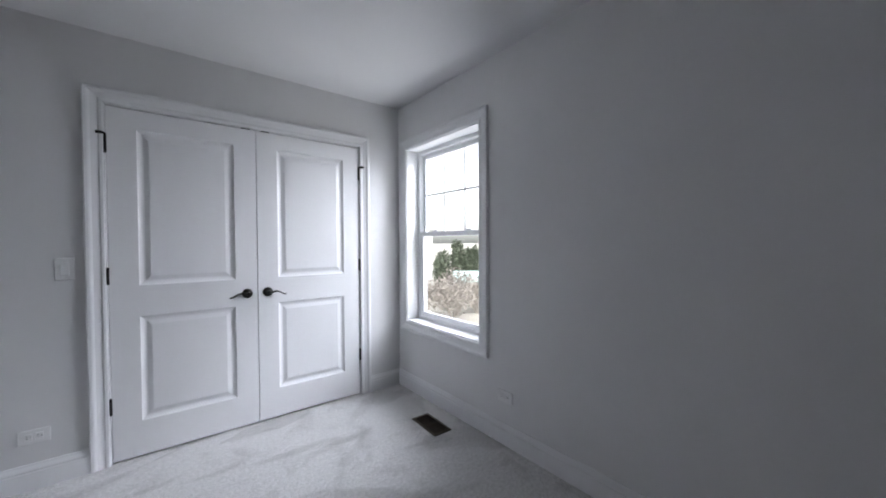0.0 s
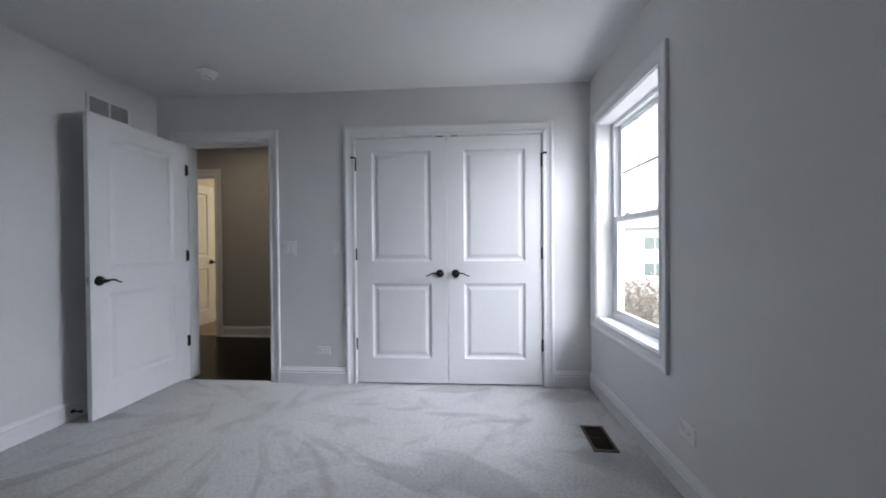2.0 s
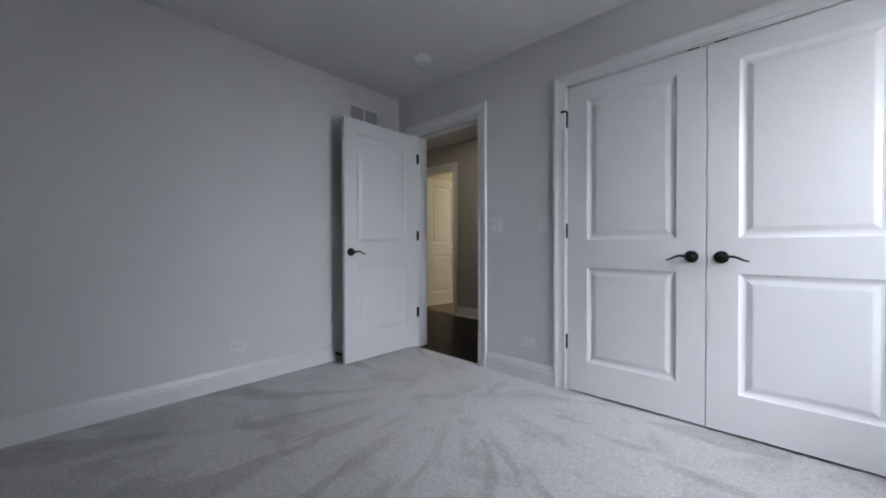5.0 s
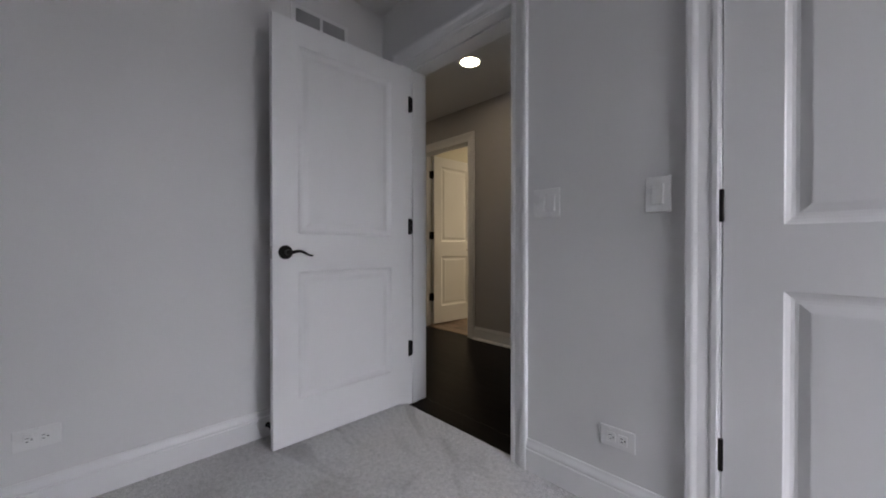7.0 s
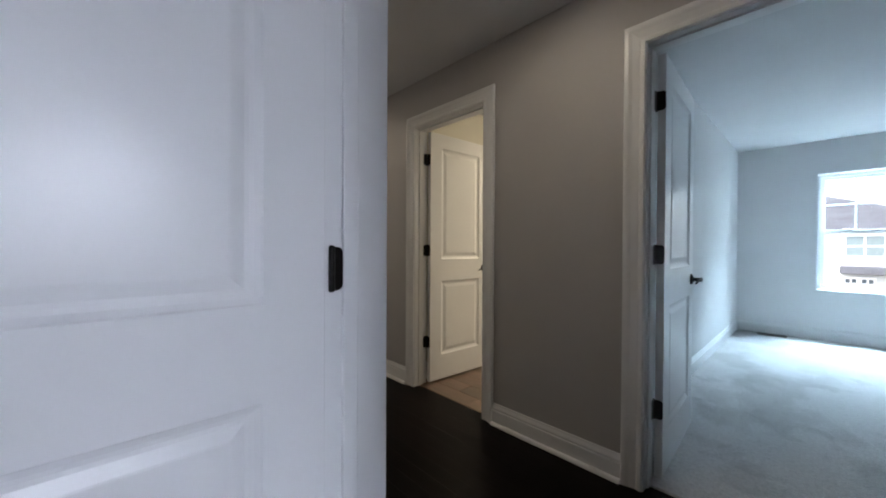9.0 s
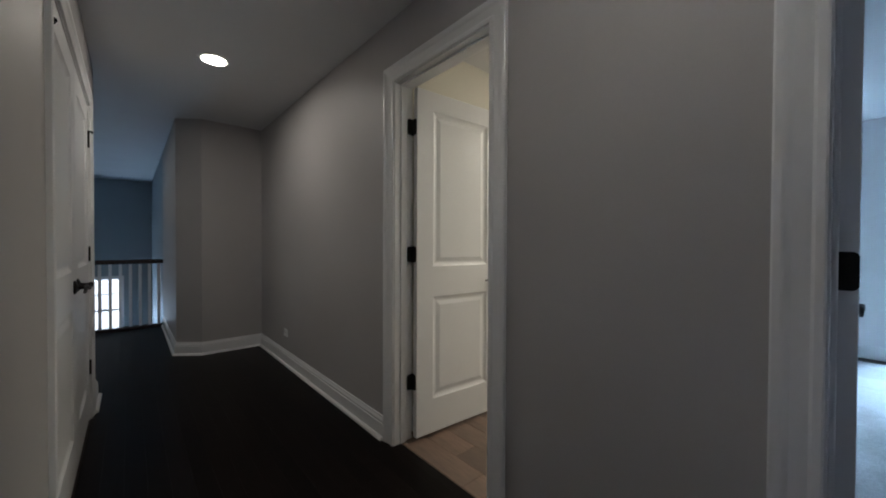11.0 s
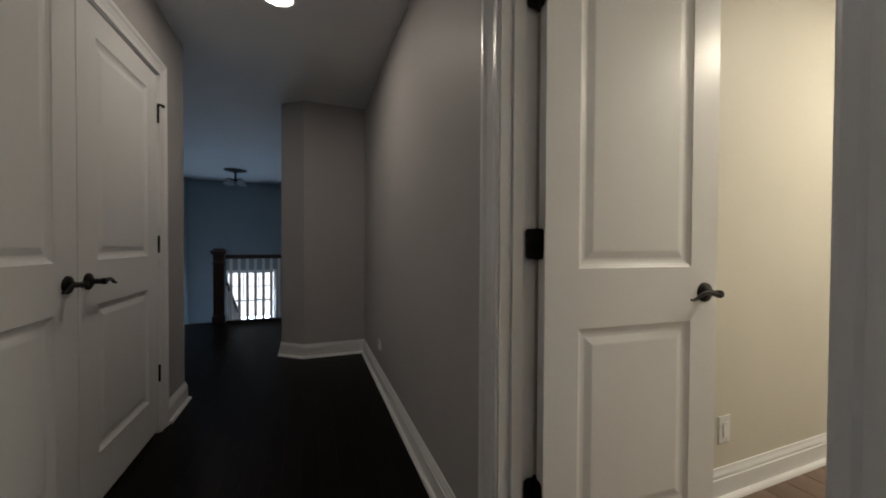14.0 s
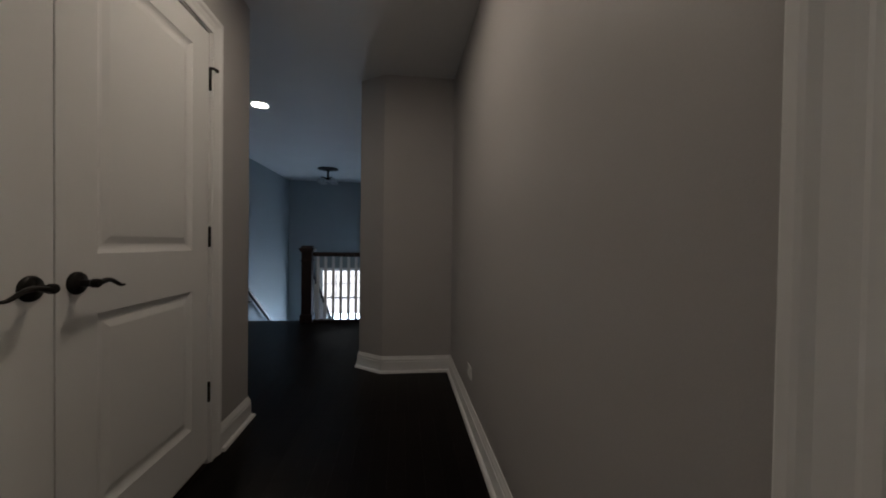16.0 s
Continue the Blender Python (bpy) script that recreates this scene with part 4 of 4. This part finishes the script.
def shrub(label, x, y, r, h, material, seed, leaf=0.14, name="shrub"):
    ob = thing(name, None, None, label, "shrub" if name == "shrub" else "tree", pose(x, y, GZ))
    rnd = random.Random(seed)
    bm = bmesh.new()
    for k in range(9):
        a = k * 0.7 + rnd.random()
        top = (math.cos(a) * r * rnd.uniform(0.3, 0.8), math.sin(a) * r * rnd.uniform(0.3, 0.8), h * rnd.uniform(0.6, 0.95))
        tube(bm, [(0.1 * math.cos(a), 0.1 * math.sin(a), -0.02), (top[0] * 0.5, top[1] * 0.5, h * 0.4), top], [0.05, 0.035, 0.012], 6)
    part("trunk", bm, TWIG, ob)
    bm = bmesh.new()
    for k in range(7):
        clump(bm, (rnd.uniform(-0.5, 0.5) * r, rnd.uniform(-0.5, 0.5) * r, h * rnd.uniform(0.35, 0.75)), (r * 0.6, r * 0.6, h * 0.3), 420, leaf, seed * 31 + k)
    part("crown", bm, material, ob)
    return ob


SPOTS = [(6.8, 14.6, 1.8, 2.7), (9.0, 13.6, 1.9, 3.0), (11.2, 12.6, 1.9, 2.8), (13.6, 13.2, 2.0, 2.9), (15.4, 11.6, 2.0, 2.7), (5.0, 15.6, 1.8, 2.5)]
for i, (x, y, r, h) in enumerate(SPOTS):
    shrub("leafless tan twiggy shrub on gravel", x, y, r, h, TWIG, 11 + i, 0.10)
for i, (x, y, h) in enumerate([(17.2, 21.2, 4.0), (18.3, 20.6, 4.6), (19.3, 19.8, 4.2), (20.4, 19.2, 3.6), (21.6, 18.0, 3.9)]):
    shrub("tall green evergreen tree behind the shrubs", x, y, 0.9, h, LEAF, 41 + i, 0.16, "evergreen_tree")


def bare_tree(label, x, y, h, seed):
    ob = thing("bare_tree", None, None, label, "tree", pose(x, y, GZ))
    rnd = random.Random(seed)
    bm = bmesh.new()

    def grow(p, d, ln, r, level):
        q = p + d * ln
        midp = (p + q) / 2 + Vector((rnd.uniform(-1, 1), rnd.uniform(-1, 1), 0)) * ln * 0.06
        tube(bm, [p, midp, q], [r, r * 0.85, r * 0.65], 6)
        if level:
            for _ in range(3):
                e = (d + Vector((rnd.uniform(-0.9, 0.9), rnd.uniform(-0.9, 0.9), rnd.uniform(-0.2, 0.5)))).normalized()
                grow(q, e, ln * rnd.uniform(0.6, 0.8), r * 0.6, level - 1)

    grow(Vector((0, 0, -0.05)), Vector((0, 0, 1)), h * 0.3, h * 0.02, 4)
    part("trunk", bm, TWIG, ob)


bare_tree("bare leafless tree outside the stair window", -42.0, -2.0, 9.0, 5)
bare_tree("bare leafless tree outside the stair window", -46.0, 2.5, 10.0, 8)


# ---- floor boards and tiles ----
fh = thing("floor_hall", None, None, "very dark espresso-stained plank floor in the hall", "floor", kind="structure")
bm = bmesh.new()
box(bm, XE, -2.3, 0.025, 1.58, -0.2, -0.0155)
box(bm, XE, -6.94, -1.42, 0.025, -0.2, -0.0155)
part("subfloor", bm, RAILW, fh)
PW = 0.0857
rnd = random.Random(7)
plank_me = {}


def plank(x0, x1, y0, y1):
    ln, wd = round(x1 - x0, 3), round(y1 - y0, 3)
    if (ln, wd) not in plank_me:
        b = bmesh.new()
        vs = box(b, 0.0002, ln - 0.0002, 0.0002, wd - 0.0002, -0.0035, 0.0)
        top = [e for e in b.edges if all(v.co.z > -0.001 for v in e.verts)]
        bmesh.ops.bevel(b, geom=top, offset=0.0004, segments=1, affect="EDGES")
        plank_me[(ln, wd)] = mesh_of("plank", b, WOOD)
    piece("plank", plank_me[(ln, wd)], fh, pose(x0, y0, -0.0115 + rnd.uniform(-0.0001, 0.0001)))


def boards(x0, x1, y0, y1):
    y = y0
    while y < y1 - 0.004:
        ye = min(y + PW, y1)
        x = x0
        first = rnd.choice((0.4, 0.6, 0.8, 1.0))
        while x < x1 - 0.01:
            ln = first or rnd.choice((0.9, 1.2, 1.5))
            first = 0
            xe = x1 if x + ln > x1 - 0.25 else x + ln
            plank(x, xe, y, ye)
            x = xe
        y = ye


boards(-6.94, -2.3, YN, YF)
boards(RDO[0], RDO[1], 0.025, YN)
boards(BAO[0] + 0.0125, BAO[1] - 0.0125, YF, 1.56)
boards(B2O[0] + 0.0125, B2O[1] - 0.0125, YF, 1.578)
boards(XE + 0.06, -6.94, -1.42, YF)

fb = thing("floor_bath", None, None, "brown wood-look plank tile floor in the bathroom", "floor", kind="structure")
bm = bmesh.new()
box(bm, -5.02, -3.60, 1.56, 4.3, -0.2, -0.0105)
part("grout_bed", bm, GROUT, fb)
tile_me = {}
y, row = 1.562, 0
while y < 4.28:
    ye = min(y + 0.15, 4.3)
    x = -5.02 - (row % 3) * 0.2
    while x < -3.61:
        a, b = max(x, -5.02), min(x + 0.6, -3.60)
        if b - a > 0.02:
            key = (round(b - a, 3), round(ye - y, 3))
            if key not in tile_me:
                tb = bmesh.new()
                box(tb, 0.0015, key[0] - 0.0015, 0.0015, key[1] - 0.0015, -0.004, 0.0)
                top = [e for e in tb.edges if all(v.co.z > -0.001 for v in e.verts)]
                bmesh.ops.bevel(tb, geom=top, offset=0.001, segments=1, affect="EDGES")
                tile_me[key] = mesh_of("tile", tb, TILE)
            piece("tile", tile_me[key], fb, pose(a, y, -0.008))
        x += 0.6
    y, row = ye, row + 1
